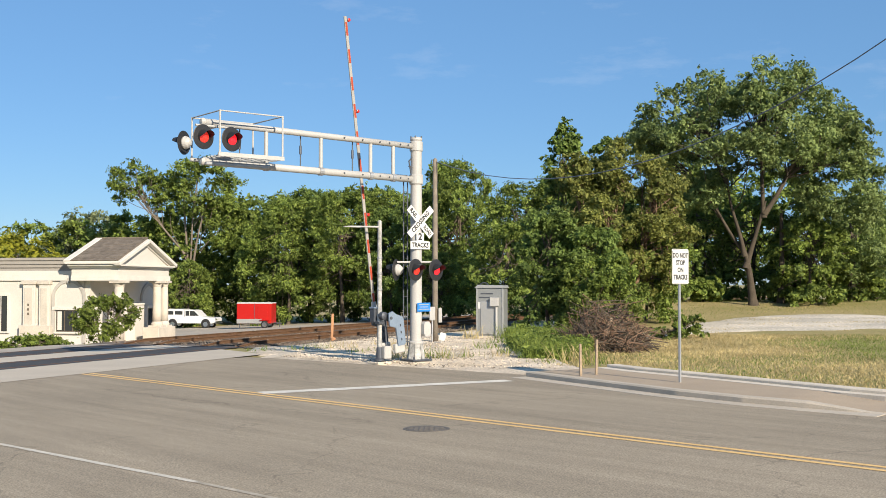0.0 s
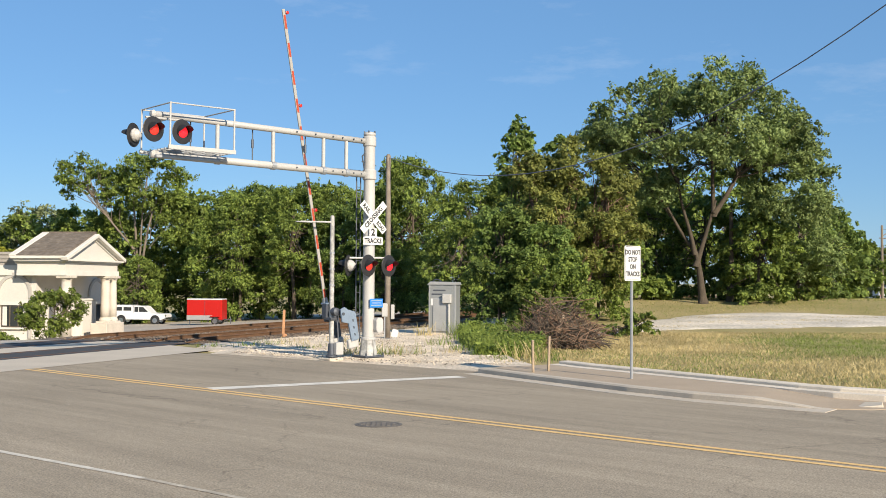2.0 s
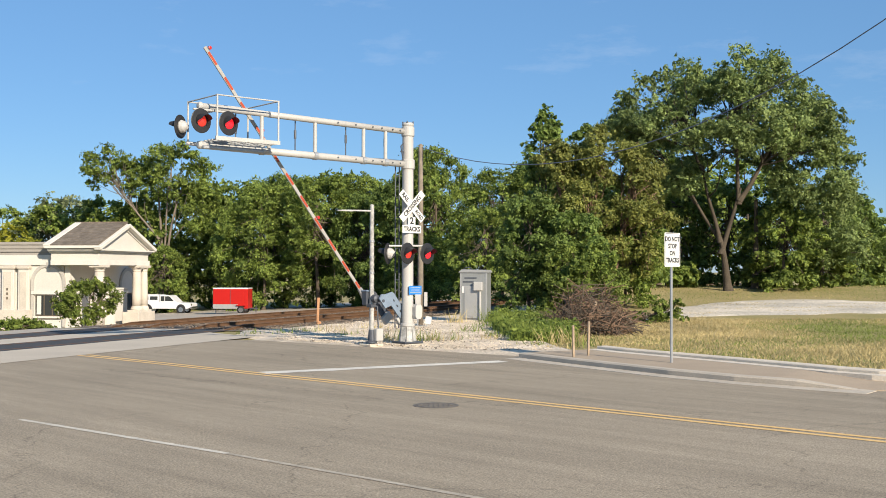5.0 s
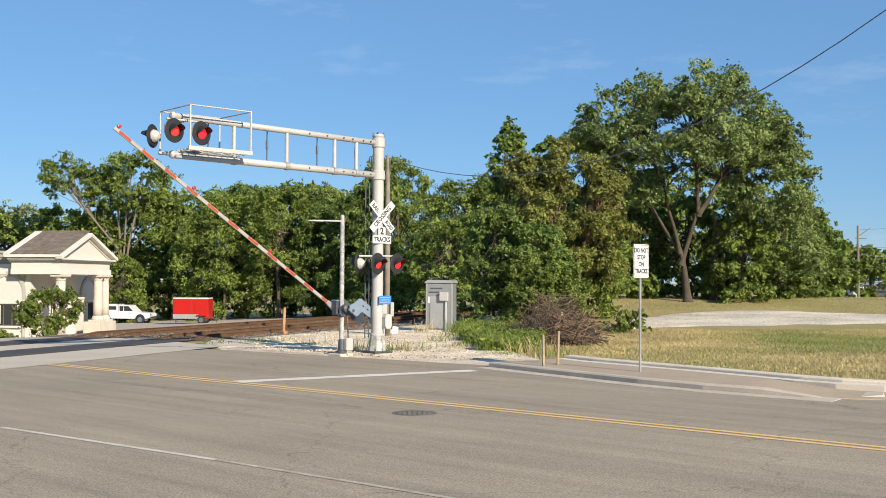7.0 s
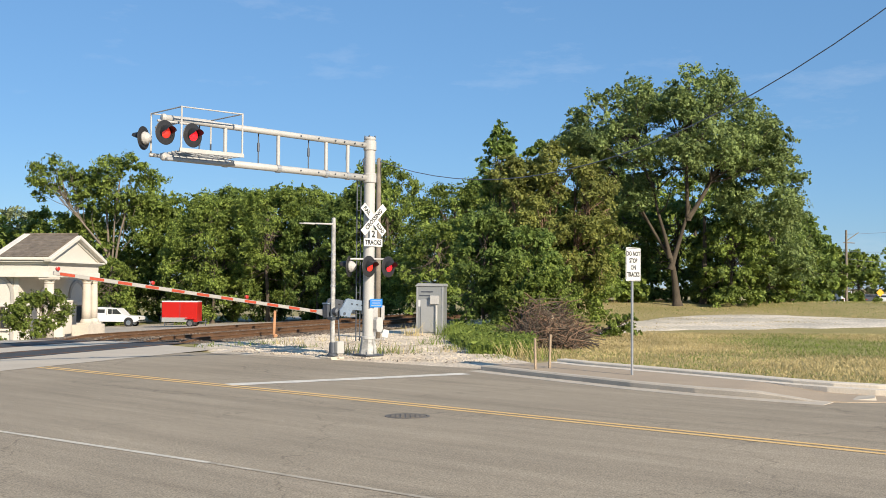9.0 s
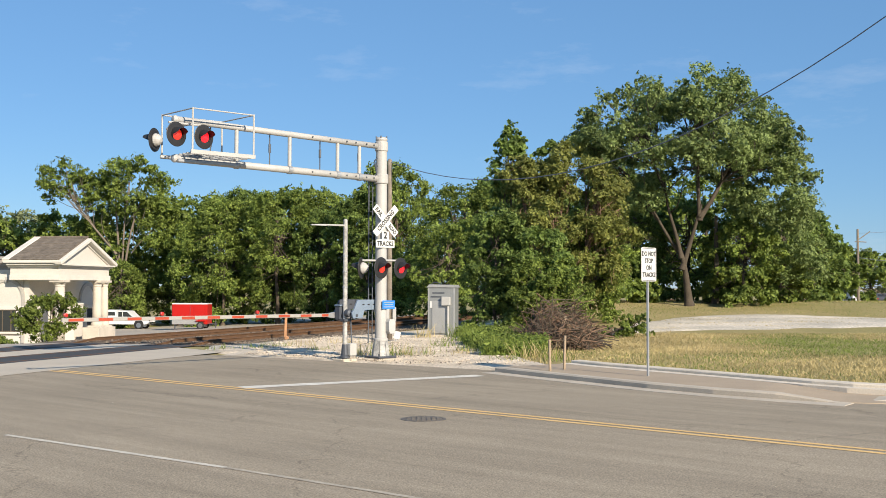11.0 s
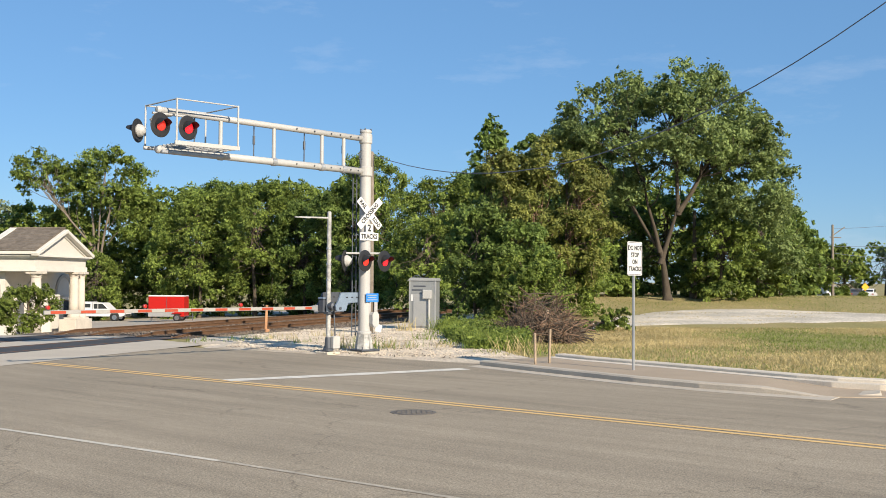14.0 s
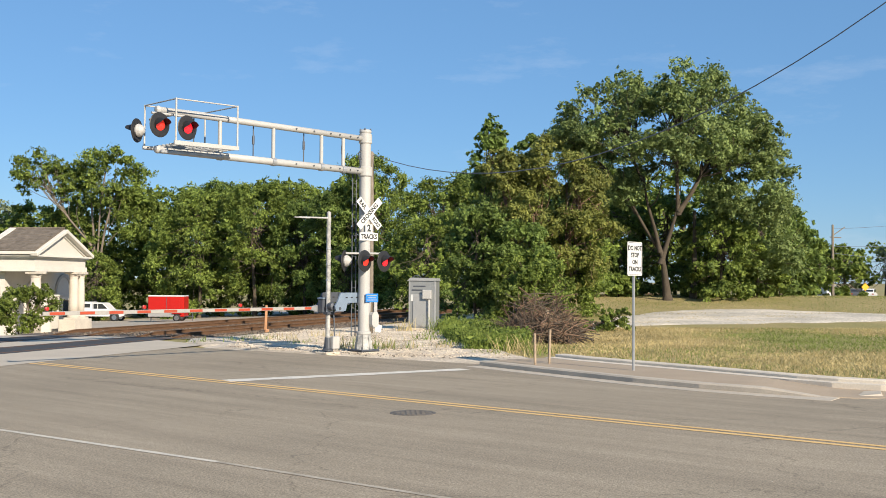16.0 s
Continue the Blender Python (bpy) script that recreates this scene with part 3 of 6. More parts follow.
def track_band(name, near, far, material, label, category):
    """A ground cover between a near and a far edge, both smooth and frayed, its rim sunk into the ground."""
    def ease(pts, u):
        n = len(pts) - 1
        k = min(n - 1, int(u * n))
        t = u * n - k
        p0, p1, p2, p3 = [Vector(pts[min(n, max(0, k + d))]) for d in (-1, 0, 1, 2)]
        return 0.5 * ((2 * p1) + (p2 - p0) * t + (2 * p0 - 5 * p1 + 4 * p2 - p3) * t * t + (3 * p1 - p0 - 3 * p2 + p3) * t ** 3)
    cols, rows = 90, 12
    verts, faces = [], []
    for i in range(cols + 1):
        a, b = ease(near, i / cols), ease(far, i / cols)
        for j in range(rows + 1):
            p = a.lerp(b, j / rows)
            rim = j in (0, rows) or i in (0, cols)
            p.y += 0.5 * noise.noise((p.x * 0.5, j, 7)) if rim or j in (1, rows - 1) else 0
            verts.append((p.x, p.y, land(p.x, p.y) + (-0.09 if rim else 0.012 + 0.02 * noise.noise((p.x * 0.8, p.y * 0.8, 5)))))
    for i in range(cols):
        for j in range(rows):
            k = i * (rows + 1) + j
            faces.append((k, k + rows + 1, k + rows + 2, k + 1))
    ob = new(name, mesh_from(name, verts, faces, material, True))
    if ob.data.polygons[len(faces) // 2].normal.z < 0:
        ob.data.flip_normals()
    return tagged(ob, label, category, kind="structure")


track_band("field_track", [(7.6, 44.8), (10, 47.0), (13, 48.8), (17, 49.6), (22, 51), (28, 53), (40, 56)], [(7.8, 45.6), (10, 50.5), (12.5, 55.5), (16.5, 59.5), (21, 60.5), (27, 57.5), (40, 58)], M["pale_gravel"], "pale stony track through the field", "gravel track")
sheet("parking_lot", [rail(48, -62), rail(130, -62), rail(130, -30), rail(48, -30)], M["lot"], 0.03, 3, "pale asphalt parking lot beside the station", "parking lot")


# kerb, sidewalk
def ribbon(name, line, offsets, material, label, category, parent_kind="structure", fall=0.0):
    """A solid swept along a ground line; offsets are (sideways, height) of its section, left of the way positive."""
    verts, faces = [], []
    n = len(offsets)
    for i, p in enumerate(line):
        a, b = Vector(line[max(0, i - 1)]), Vector(line[min(len(line) - 1, i + 1)])
        d = (b - a).normalized()
        side = Vector((-d.y, d.x))
        for o, h in offsets:
            c = Vector(p) + side * o
            left = (Vector(line[-1]) - Vector(p)).length
            k = smoothstep(0.0, fall, left) if fall else 1.0
            verts.append((c.x, c.y, h * (0.08 + 0.92 * k) if h > 0.02 else h))
    for i in range(len(line) - 1):
        for k in range(n):
            faces.append((i * n + k, i * n + (k + 1) % n, (i + 1) * n + (k + 1) % n, (i + 1) * n + k))
    faces += [tuple(range(n))[::-1], tuple((len(line) - 1) * n + k for k in range(n))]
    me = mesh_from(name, verts, faces, material)
    bm = bmesh.new()
    bm.from_mesh(me)
    bmesh.ops.recalc_face_normals(bm, faces=bm.faces)
    bm.to_mesh(me)
    bm.free()
    return tagged(new(name, me), label, category, kind=parent_kind)


KERB = [(2.15, 26.45), (3.2, 24.7), (4.95, 21.95), (5.97, 20.65), (6.9, 19.75), (7.49, 19.24), (7.75, 19.05), (8.0, 18.85)]


def along(line, step=0.5):
    out = []
    for a, b in zip(line, line[1:]):
        a, b = Vector(a), Vector(b)
        k = max(1, int((b - a).length / step))
        out += [a.lerp(b, i / k) for i in range(k)]
    return out + [Vector(line[-1])]


kerb_line = along(KERB)
ribbon("kerb", kerb_line, [(0, -0.1), (0, 0.10), (0.03, 0.13), (0.19, 0.135), (0.19, -0.1)], M["curb"], "grey concrete kerb along the street", "kerb", fall=1.5)
ribbon("gutter", kerb_line, [(-0.42, -0.05), (-0.42, 0.007), (-0.004, 0.012), (-0.004, -0.05)], M["curb"], "grey concrete gutter pan below the kerb", "gutter")
BACK = [(4.55, 28.0), (5.1, 26.9), (7.05, 24.05), (8.55, 21.75), (9.1, 21.1), (9.75, 20.6), (14, 18.4), (30, 10.4)]
back_line = along(BACK)
ribbon("sidewalk_edging", back_line, [(-0.62, -0.1), (-0.62, 0.135), (-0.30, 0.138), (-0.30, -0.1)], M["edging"], "pale concrete edging strip of the sidewalk", "edging")
ribbon("back_kerb", back_line, [(-0.298, -0.1), (-0.298, 0.185), (-0.28, 0.205), (0.0, 0.21), (0.0, -0.1)], M["edging"], "low pale concrete back kerb beside the field", "kerb")


def sidewalk():
    verts, faces = [], []
    n = 26
    ka, kb = [], []
    for line, store in ((KERB + [(8.6, 18.75), (9.2, 18.9)], ka), (BACK[:6], kb)):
        pts = along(line, 0.1)
        for i in range(n + 1):
            store.append(pts[min(len(pts) - 1, int(i / n * (len(pts) - 1)))])
    for i in range(n + 1):
        a, b = ka[i], kb[i]
        d = (b - a).normalized()
        lo = a + d * 0.19
        hi = b - d * 0.52
        drop = smoothstep(n * 0.72, n * 0.92, i)
        za, zb = 0.128 - 0.118 * drop, 0.13 - 0.10 * drop
        verts += [(lo.x, lo.y, za), (hi.x, hi.y, zb), (lo.x, lo.y, -0.1), (hi.x, hi.y, -0.1)]
    for i in range(n):
        k = 4 * i
        faces += [(k, k + 1, k + 5, k + 4), (k, k + 4, k + 6, k + 2), (k + 1, k + 3, k + 7, k + 5)]
    ob = new("sidewalk", mesh_from("sidewalk", verts, faces, M["walk"]))
    if ob.data.polygons[0].normal.z < 0:
        ob.data.flip_normals()
    tagged(ob, "tan concrete sidewalk behind the kerb", "sidewalk", kind="structure")


sidewalk()

ramp = new("ramp_flare", mesh_from("ramp_flare", [(8.5, 19.33, 0.0), (9.05, 19.22, 0.0), (9.25, 19.75, 0.0), (8.95, 19.85, 0.0), (8.62, 19.38, 0.01), (9.03, 19.27, 0.055), (9.22, 19.7, 0.07), (8.95, 19.82, 0.05)], [(0, 1, 5, 4), (1, 2, 6, 5), (2, 3, 7, 6), (3, 0, 4, 7), (4, 5, 6, 7)], M["concrete"]))
tagged(ramp, "pale concrete flare beside the kerb ramp", "ramp", kind="structure")

# ---- crossing signals ----
def text_mesh(name, body, size, material, parent, m, stretch=1.0):
    """Raised lettering as a mesh, centred at m, readable from +Z of m."""
    cu = bpy.data.curves.new(name, "FONT")
    cu.body, cu.size, cu.extrude, cu.resolution_u = body, size, 0.0015, 2
    cu.offset = size * 0.035
    cu.align_x, cu.align_y = "CENTER", "CENTER"
    cu.space_line = 1.06
    tmp = bpy.data.objects.new(name, cu)
    scene.collection.objects.link(tmp)
    dg = bpy.context.evaluated_depsgraph_get()
    me = bpy.data.meshes.new_from_object(tmp.evaluated_get(dg))
    bpy.data.objects.remove(tmp)
    me.transform(m @ Matrix.Diagonal((stretch, 1, 1, 1)))
    me.materials.clear()
    me.materials.append(material)
    ob = new(name, me)
    ob.parent = parent
    return ob


# local +Y of a sign faces the traffic; this pose turns lettering upright to face +Y
def facing(x, y, z, roll=0.0):
    return pose(x, y, z, 90, 0, 180) @ pose(0, 0, 0, 0, 0, roll)


def signal_lamp(parent, x, y, z, back=False, lit=True):
    """A flashing-light unit: round black background, visor, red lens, rear housing."""
    s = -1 if back else 1
    disc = part("background_disc", lathe([(0.305, 0.0), (0.31, 0.012), (0.295, 0.02), (0.19, 0.028), (0.155, 0.028)], (x, y, z), (0, s, 0), 28), M["black"], parent, "black round background plate")
    part("lens", lathe([(0.148, 0.024), (0.144, 0.04), (0.105, 0.062), (0.045, 0.075), (0.004, 0.078)], (x, y, z), (0, s, 0), 20), M["red_lens" if lit else "dim_lens"], disc, "red lens")
    bm = bmesh.new()
    prev = None
    for i in range(17):
        a = math.radians(-35 + 250 * i / 16)
        c, sn = math.cos(a), math.sin(a)
        length = 0.04 + 0.20 * smoothstep(-0.25, 0.55, sn)
        ring = [bm.verts.new((x + c * 0.178, y + s * 0.02, z + sn * 0.178)), bm.verts.new((x + c * 0.172, y + s * (0.03 + length), z + sn * 0.172 - length * 0.12)),
                bm.verts.new((x + c * 0.165, y + s * (0.03 + length), z + sn * 0.165 - length * 0.12)), bm.verts.new((x + c * 0.170, y + s * 0.02, z + sn * 0.170))]
        if prev:
            for k in range(4):
                bm.faces.new((prev[k], prev[(k + 1) % 4], ring[(k + 1) % 4], ring[k]))
        prev = ring
    bmesh.ops.recalc_face_normals(bm, faces=bm.faces)
    part("visor", bm, M["black"], disc, "black half-round visor")
    part("lamp_housing", lathe([(0.16, -0.005), (0.17, -0.04), (0.14, -0.12), (0.07, -0.19), (0.03, -0.2)], (x, y, z), (0, s, 0), 20), M["galv"], disc, "pale bell-shaped lamp housing")
    return disc


def turned_lamp(parent, x, y, z, turn, lit=False):
    """A flashing-light unit that is turned aside from the others about its upright axis."""
    disc = signal_lamp(parent, 0, 0, 0, lit=lit)
    disc.matrix_basis = pose(x, y, z, 0, 0, turn)
    return disc


ARM_TURN = math.degrees(math.atan2(-0.635, -0.772))
signal = thing("cantilever_signal", (-0.77, 31, 0), "silver cantilever railroad signal mast with red flashing lights", "railroad signal", ARM_TURN)
# mast
part("mast", lathe([(0.17, 0.55), (0.17, 0.60), (0.165, 3.0), (0.161, 6.30), (0.161, 6.37), (0.175, 6.38), (0.175, 6.43), (0.12, 6.47)], sides=28), M["galv"], signal, "silver painted steel mast", True)
part("base_plate", box((0.66, 0.66, 0.05), (0, 0, 0.10), bevel=0.01), M["dark_steel"], signal)
for i in range(8):
    bm = bmesh.new()
    a0, a1 = math.radians(45 * i + 2), math.radians(45 * i + 43)
    lo = [(0.265 * math.cos(a), 0.265 * math.sin(a), 0.12) for a in (a0, a1)]
    hi = [(0.20 * math.cos(a), 0.20 * math.sin(a), 0.58) for a in (a0, a1)]
    v = [bm.verts.new(p) for p in (lo[0], lo[1], hi[1], hi[0])]
    w = [bm.verts.new((p[0] * 0.93, p[1] * 0.93, p[2])) for p in (lo[0], lo[1], hi[1], hi[0])]
    for k in range(4):
        bm.faces.new((v[k], v[(k + 1) % 4], w[(k + 1) % 4], w[k]))
    bm.faces.new(v), bm.faces.new(w[::-1])
    bmesh.ops.recalc_face_normals(bm, faces=bm.faces)
    # legs share the steel with shadow blotches in its colour
    part("pedestal_leg", bm, M["shade_mottled_galv"], signal, "flared cast pedestal leg")
part("pedestal_collar", lathe([(0.20, 0.55), (0.215, 0.57), (0.215, 0.62), (0.175, 0.64)], sides=24), M["galv"], signal)
for sx in (-1, 1):
    for sy in (-1, 1):
        part("anchor_bolt", tube((0.3 * sx, 0.3 * sy, 0.0), (0.3 * sx, 0.3 * sy, 0.2), 0.022, sides=8), M["dark_steel"], signal)
part("foundation", box((0.9, 0.9, 0.14), (0, 0, -0.01), bevel=0.02), M["concrete"], signal, "concrete foundation block")
for i in range(4):
    a = math.radians(45 + 90 * i)
    part("cap_bolt", tube((0.15 * math.cos(a), 0.15 * math.sin(a), 6.4), (0.15 * math.cos(a), 0.15 * math.sin(a), 6.5), 0.02, sides=6), M["dark_steel"], signal)
# truss
part("upper_chord", tube((0.1, 0, 6.20), (6.64, 0, 6.32), 0.083, sides=20), M["galv"], signal, smooth=True)
part("lower_chord", tube((0.1, 0, 5.25), (6.64, 0, 5.33), 0.095, sides=20), M["galv"], signal, smooth=True)
for z in (6.32, 5.33):
    part("end_cap", lathe([(0.10, 6.60), (0.105, 6.64), (0.08, 6.69), (0.02, 6.70)], (0, 0, z), (1, 0, 0), 16), M["galv"], signal)
for z, r in ((6.20, 0.19), (5.25, 0.20)):
    part("mast_collar", lathe([(r - 0.015, z - 0.14), (r, z - 0.12), (r, z + 0.12), (r - 0.015, z + 0.14)], sides=24), M["galv"], signal)
for l in (0.81, 1.58, 3.19, 4.85):
    part("truss_post", tube((l, 0, 5.27 + l * 0.012), (l, 0, 6.19 + l * 0.018), 0.052, sides=12), M["galv"], signal)
    part("post_clamp", lathe([(0.09, -0.07), (0.115, -0.06), (0.115, 0.06), (0.09, 0.07)], (l, 0, 5.25 + l * 0.012), (1, 0, 0), 14), M["steel"], signal)
for l in (0.75, 2.1, 3.75, 5.55):
    part("conduit_drop", tube((l, -0.12, 5.3), (l, -0.12, 6.25), 0.016, sides=6), M["dark_steel"], signal)
    part("junction_fitting", tube((l, -0.12, 5.72), (l, -0.12, 5.95), 0.035, sides=8), M["dark_steel"], signal)
for l in (0.35, 0.62, 1.0, 1.32, 1.9, 2.5):
    for z in (6.20 + l * 0.018, 5.25 + l * 0.012):
        part("chord_bolt", tube((l, 0.07, z), (l, 0.115, z), 0.022, sides=6), M["dark_steel"], signal)
part("cable_run", tube((0.2, -0.16, 5.36), (6.0, -0.16, 5.36), 0.022, sides=6), M["dark_steel"], signal)
bm = bmesh.new()
add_tube(bm, (0.25, 0.1, 5.35), (0.33, 0.1, 5.75), 0.02, sides=6)
add_tube(bm, (0.33, 0.1, 5.75), (0.2, 0.05, 5.85), 0.02, sides=6)
add_tube(bm, (0.22, 0.1, 5.6), (0.34, 0.1, 5.6), 0.02, sides=6)
part("cable_loop", bm, M["dark_steel"], signal)
# platform cage
bm = bmesh.new()
for k in range(9):
    add_box(bm, (1.85, 0.035, 0.03), (5.58, -0.95 + k * 0.19, 5.45))
for k in range(10):
    add_box(bm, (0.02, 1.55, 0.028), (4.72 + k * 0.19, -0.2, 5.448))
part("walkway_grating", bm, M["steel"], signal, "open steel walkway grating")
part("walkway_edge", box((1.85, 0.04, 0.10), (5.58, 0.60, 5.47)), M["galv"], signal)
part("walkway_edge", box((1.85, 0.04, 0.10), (5.58, -1.0, 5.47)), M["galv"], signal)
part("floodlight_bar", box((1.75, 0.16, 0.09), (5.75, 0.12, 5.27), bevel=0.02), M["steel"], signal, "long grey channel under the walkway")
for l, y in ((4.7, 0.6), (6.46, 0.6), (6.46, -1.0), (4.7, -1.0)):
    part("cage_post", tube((l, y, 5.43), (l, y, 6.57), 0.024, sides=8), M["galv"], signal)
for a, b in (((4.7, 0.6), (6.46, 0.6)), ((6.46, 0.6), (6.46, -1.0)), ((6.46, -1.0), (4.7, -1.0)), ((4.7, -1.0), (4.7, 0.6))):
    part("cage_rail", tube((*a, 6.55), (*b, 6.55), 0.018, sides=8), M["galv"], signal)
part("lamp_crossarm", tube((6.45, 0.42, 6.17), (6.45, -0.75, 6.17), 0.035, sides=8), M["galv"], signal)
part("lamp_crossarm", tube((5.95, 0.36, 6.17), (7.0, 0.36, 6.17), 0.03, sides=8), M["galv"], signal)
turned_lamp(signal, 6.86, 0.50, 5.87, 12)
turned_lamp(signal, 6.10, 0.50, 5.87, 12, True)
turned_lamp(signal, 6.74, -0.85, 5.87, -146)
# mast lamps
part("lamp_crossarm", tube((-0.42, 0.26, 2.88), (0.36, 0.26, 2.88), 0.03, sides=8), M["galv"], signal)
turned_lamp(signal, -0.43, 0.36, 2.66, 12, True)
turned_lamp(signal, 0.29, 0.36, 2.66, 12)
turned_lamp(signal, 0.52, -0.24, 2.66, -146)
part("lamp_crossarm", tube((0.1, -0.05, 2.88), (0.5, -0.24, 2.88), 0.03, sides=8), M["galv"], signal)
# crossbuck
buck = part("crossbuck", prism([(-0.565, -0.108), (0.565, -0.108), (0.565, 0.108), (-0.565, 0.108)], 0.006, "XZ", (0, 0.215, 4.03), (0, 45, 0)), M["white_sign"], signal, "white crossbuck with black lettering")
blade = part("blade", prism([(-0.565, -0.108), (0.565, -0.108), (0.565, 0.108), (-0.565, 0.108)], 0.006, "XZ", (0, 0.204, 4.03), (0, -45, 0)), M["white_sign"], buck)
text_mesh("lettering", "CROSSING", 0.185, M["sign_black"], buck, facing(0, 0.219, 4.03, 45), 0.9)
text_mesh("lettering", "RAIL", 0.175, M["sign_black"], buck, facing(0.245, 0.209, 4.275, -45), 0.85)
text_mesh("lettering", "ROAD", 0.165, M["sign_black"], buck, facing(-0.25, 0.209, 3.78, -45), 0.72)
plate = part("track_count_plate", prism([(-0.34, -0.11), (0.34, -0.11), (0.34, 0.11), (0.13, 0.13), (0.13, 0.36), (-0.13, 0.36), (-0.13, 0.13), (-0.34, 0.11)], 0.006, "XZ", (0, 0.195, 3.36)), M["white_sign"], signal, "white plate that counts two tracks")
text_mesh("lettering", "2", 0.27, M["sign_black"], plate, facing(0, 0.199, 3.60))
text_mesh("lettering", "TRACKS", 0.19, M["sign_black"], plate, facing(0, 0.199, 3.36), 0.85)
# notice and boxes on the mast
info = part("blue_notice", box((0.46, 0.008, 0.25), (-0.12, 0.21, 1.60), bevel=0.002), M["blue_sign"], signal, "blue notice plate with white lines")
for k, w in enumerate((0.36, 0.30, 0.38)):
    part("writing_bar", box((w, 0.004, 0.022), (-0.12, 0.216, 1.67 - 0.065 * k)), M["cabinet_lid"], info)
part("bell_box", prism([(-0.12, -0.13), (-0.07, -0.21), (0.07, -0.21), (0.12, -0.13), (0.12, 0.13), (0.07, 0.21), (-0.07, 0.21), (-0.12, 0.13)], 0.16, "XZ", (-0.17, 0.24, 0.98)), M["galv"], signal, "eight-sided silver junction box")
# ladder at the back
for x in (0.16, 0.30):
    part("ladder_rail", tube((x, -0.20, 0.5), (x, -0.20, 5.2), 0.018, sides=6), M["dark_steel"], signal)
for k in range(15):
    part("ladder_rung", tube((0.16, -0.20, 0.7 + k * 0.3), (0.30, -0.20, 0.7 + k * 0.3), 0.011, sides=5), M["dark_steel"], signal)
part("ladder_bracket", tube((0.2, -0.22, 0.62), (0.02, -0.15, 0.6), 0.02, sides=6), M["dark_steel"], signal)

# ---- gate ----
GATE_TURN = math.degrees(math.atan2(-math.sin(radians(44)), -math.cos(radians(44))))
gate = thing("crossing_gate", (-1.79, 30.72, 0), "railroad crossing gate with a red and white arm", "crossing gate", GATE_TURN)
G = gate.matrix_basis.inverted()
PIV = G @ Vector((-1.95, 31.05, 1.30))
# dark blotches on the post are painted shadow from the fittings
part("post", lathe([(0.066, 0.05), (0.066, 0.1), (0.066, 2.0), (0.062, 3.98), (0.062, 4.04), (0.03, 4.07)], sides=16), M["shade_mottled_galv"], gate, "silver gate post with mottled shadow in its colour", True)
part("foundation", box((0.5, 0.5, 0.12), (0, 0, 0.0), bevel=0.02), M["concrete"], gate)
part("post_base", lathe([(0.16, 0.09), (0.16, 0.13), (0.11, 0.16), (0.09, 0.45), (0.078, 0.47)], sides=14), M["dark_steel"], gate)
part("base_box", box((0.26, 0.20, 0.36), (-0.16, 0.1, 0.32), bevel=0.02), M["galv"], gate, "pale junction box at the foot")
part("light_arm", tube((0.0, 0, 3.88), (1.12, 0.0, 3.86), 0.028, 0.018, sides=8), M["galv"], gate)
part("light_arm_tip", box((0.55, 0.07, 0.03), (1.0, 0, 3.85), bevel=0.01), M["galv"], gate)
for z in (2.1, 2.55, 3.0):
    part("post_band", lathe([(0.066, z - 0.03), (0.075, z - 0.02), (0.075, z + 0.02), (0.066, z + 0.03)], sides=16), M["steel"], gate)
mech = part("mechanism", box((0.26, 0.24, 0.40), (0.0, -0.19, 1.36), bevel=0.03), M["dark_steel"], gate, "dark steel gate mechanism case")
part("mechanism_lid", box((0.28, 0.26, 0.05), (0.0, -0.19, 1.58), bevel=0.015), M["blue_grey"], mech)
part("mechanism_bracket", box((0.24, 0.2, 0.08), (0.0, 0.02, 1.16), bevel=0.01), M["dark_steel"], mech)
part("motor_cover", lathe([(0.11, 0.0), (0.12, 0.03), (0.11, 0.16), (0.04, 0.19)], (0.0, 0.07, 1.36), (0, 1, 0), 16), M["dark_steel"], mech)
part("cable", tube((-0.1, 0.12, 1.3), (-0.14, 0.14, 0.45), 0.022, sides=6), M["dark_steel"], gate)

ARM = 8.58
arm = part("arm", box((ARM - 0.3, 0.045, 0.095), ((ARM + 0.3) / 2, 0, 0), bevel=0.008), M["white_band"], gate, "red and white banded gate arm")
BAND = 0.386
for k in range(11):
    x1 = ARM - 0.16 - 2 * BAND * k
    x0 = max(0.46, x1 - BAND)
    part("red_band", box((x1 - x0, 0.053, 0.068), ((x0 + x1) / 2, 0, 0)), M["red_band"], arm)
part("arm_socket", prism([(-0.15, -0.1), (0.2, -0.09), (0.45, -0.06), (0.45, 0.06), (0.2, 0.09), (-0.15, 0.12)], 0.07, "XZ"), M["steel"], arm, "grey tapered arm adapter")
for x in (ARM - 0.10, 5.9, 2.95):
    lamp = part("arm_lamp", lathe([(0.035, -0.035), (0.048, -0.03), (0.048, 0.03), (0.035, 0.035)], (x, 0, 0.115), (0, 1, 0), 14), M["small_lens"], arm, "small red arm lamp")
    part("lamp_bracket", box((0.05, 0.05, 0.05), (x, 0, 0.065), bevel=0.008), M["dark_steel"], lamp)
PLATE = [(0.14, -0.07), (0.18, 0.08), (0.08, 0.20), (-0.02, 0.42), (-0.10, 0.45), (-0.78, 0.45), (-0.82, 0.41), (-0.82, 0.17), (-0.30, 0.15), (-0.22, -0.07)]
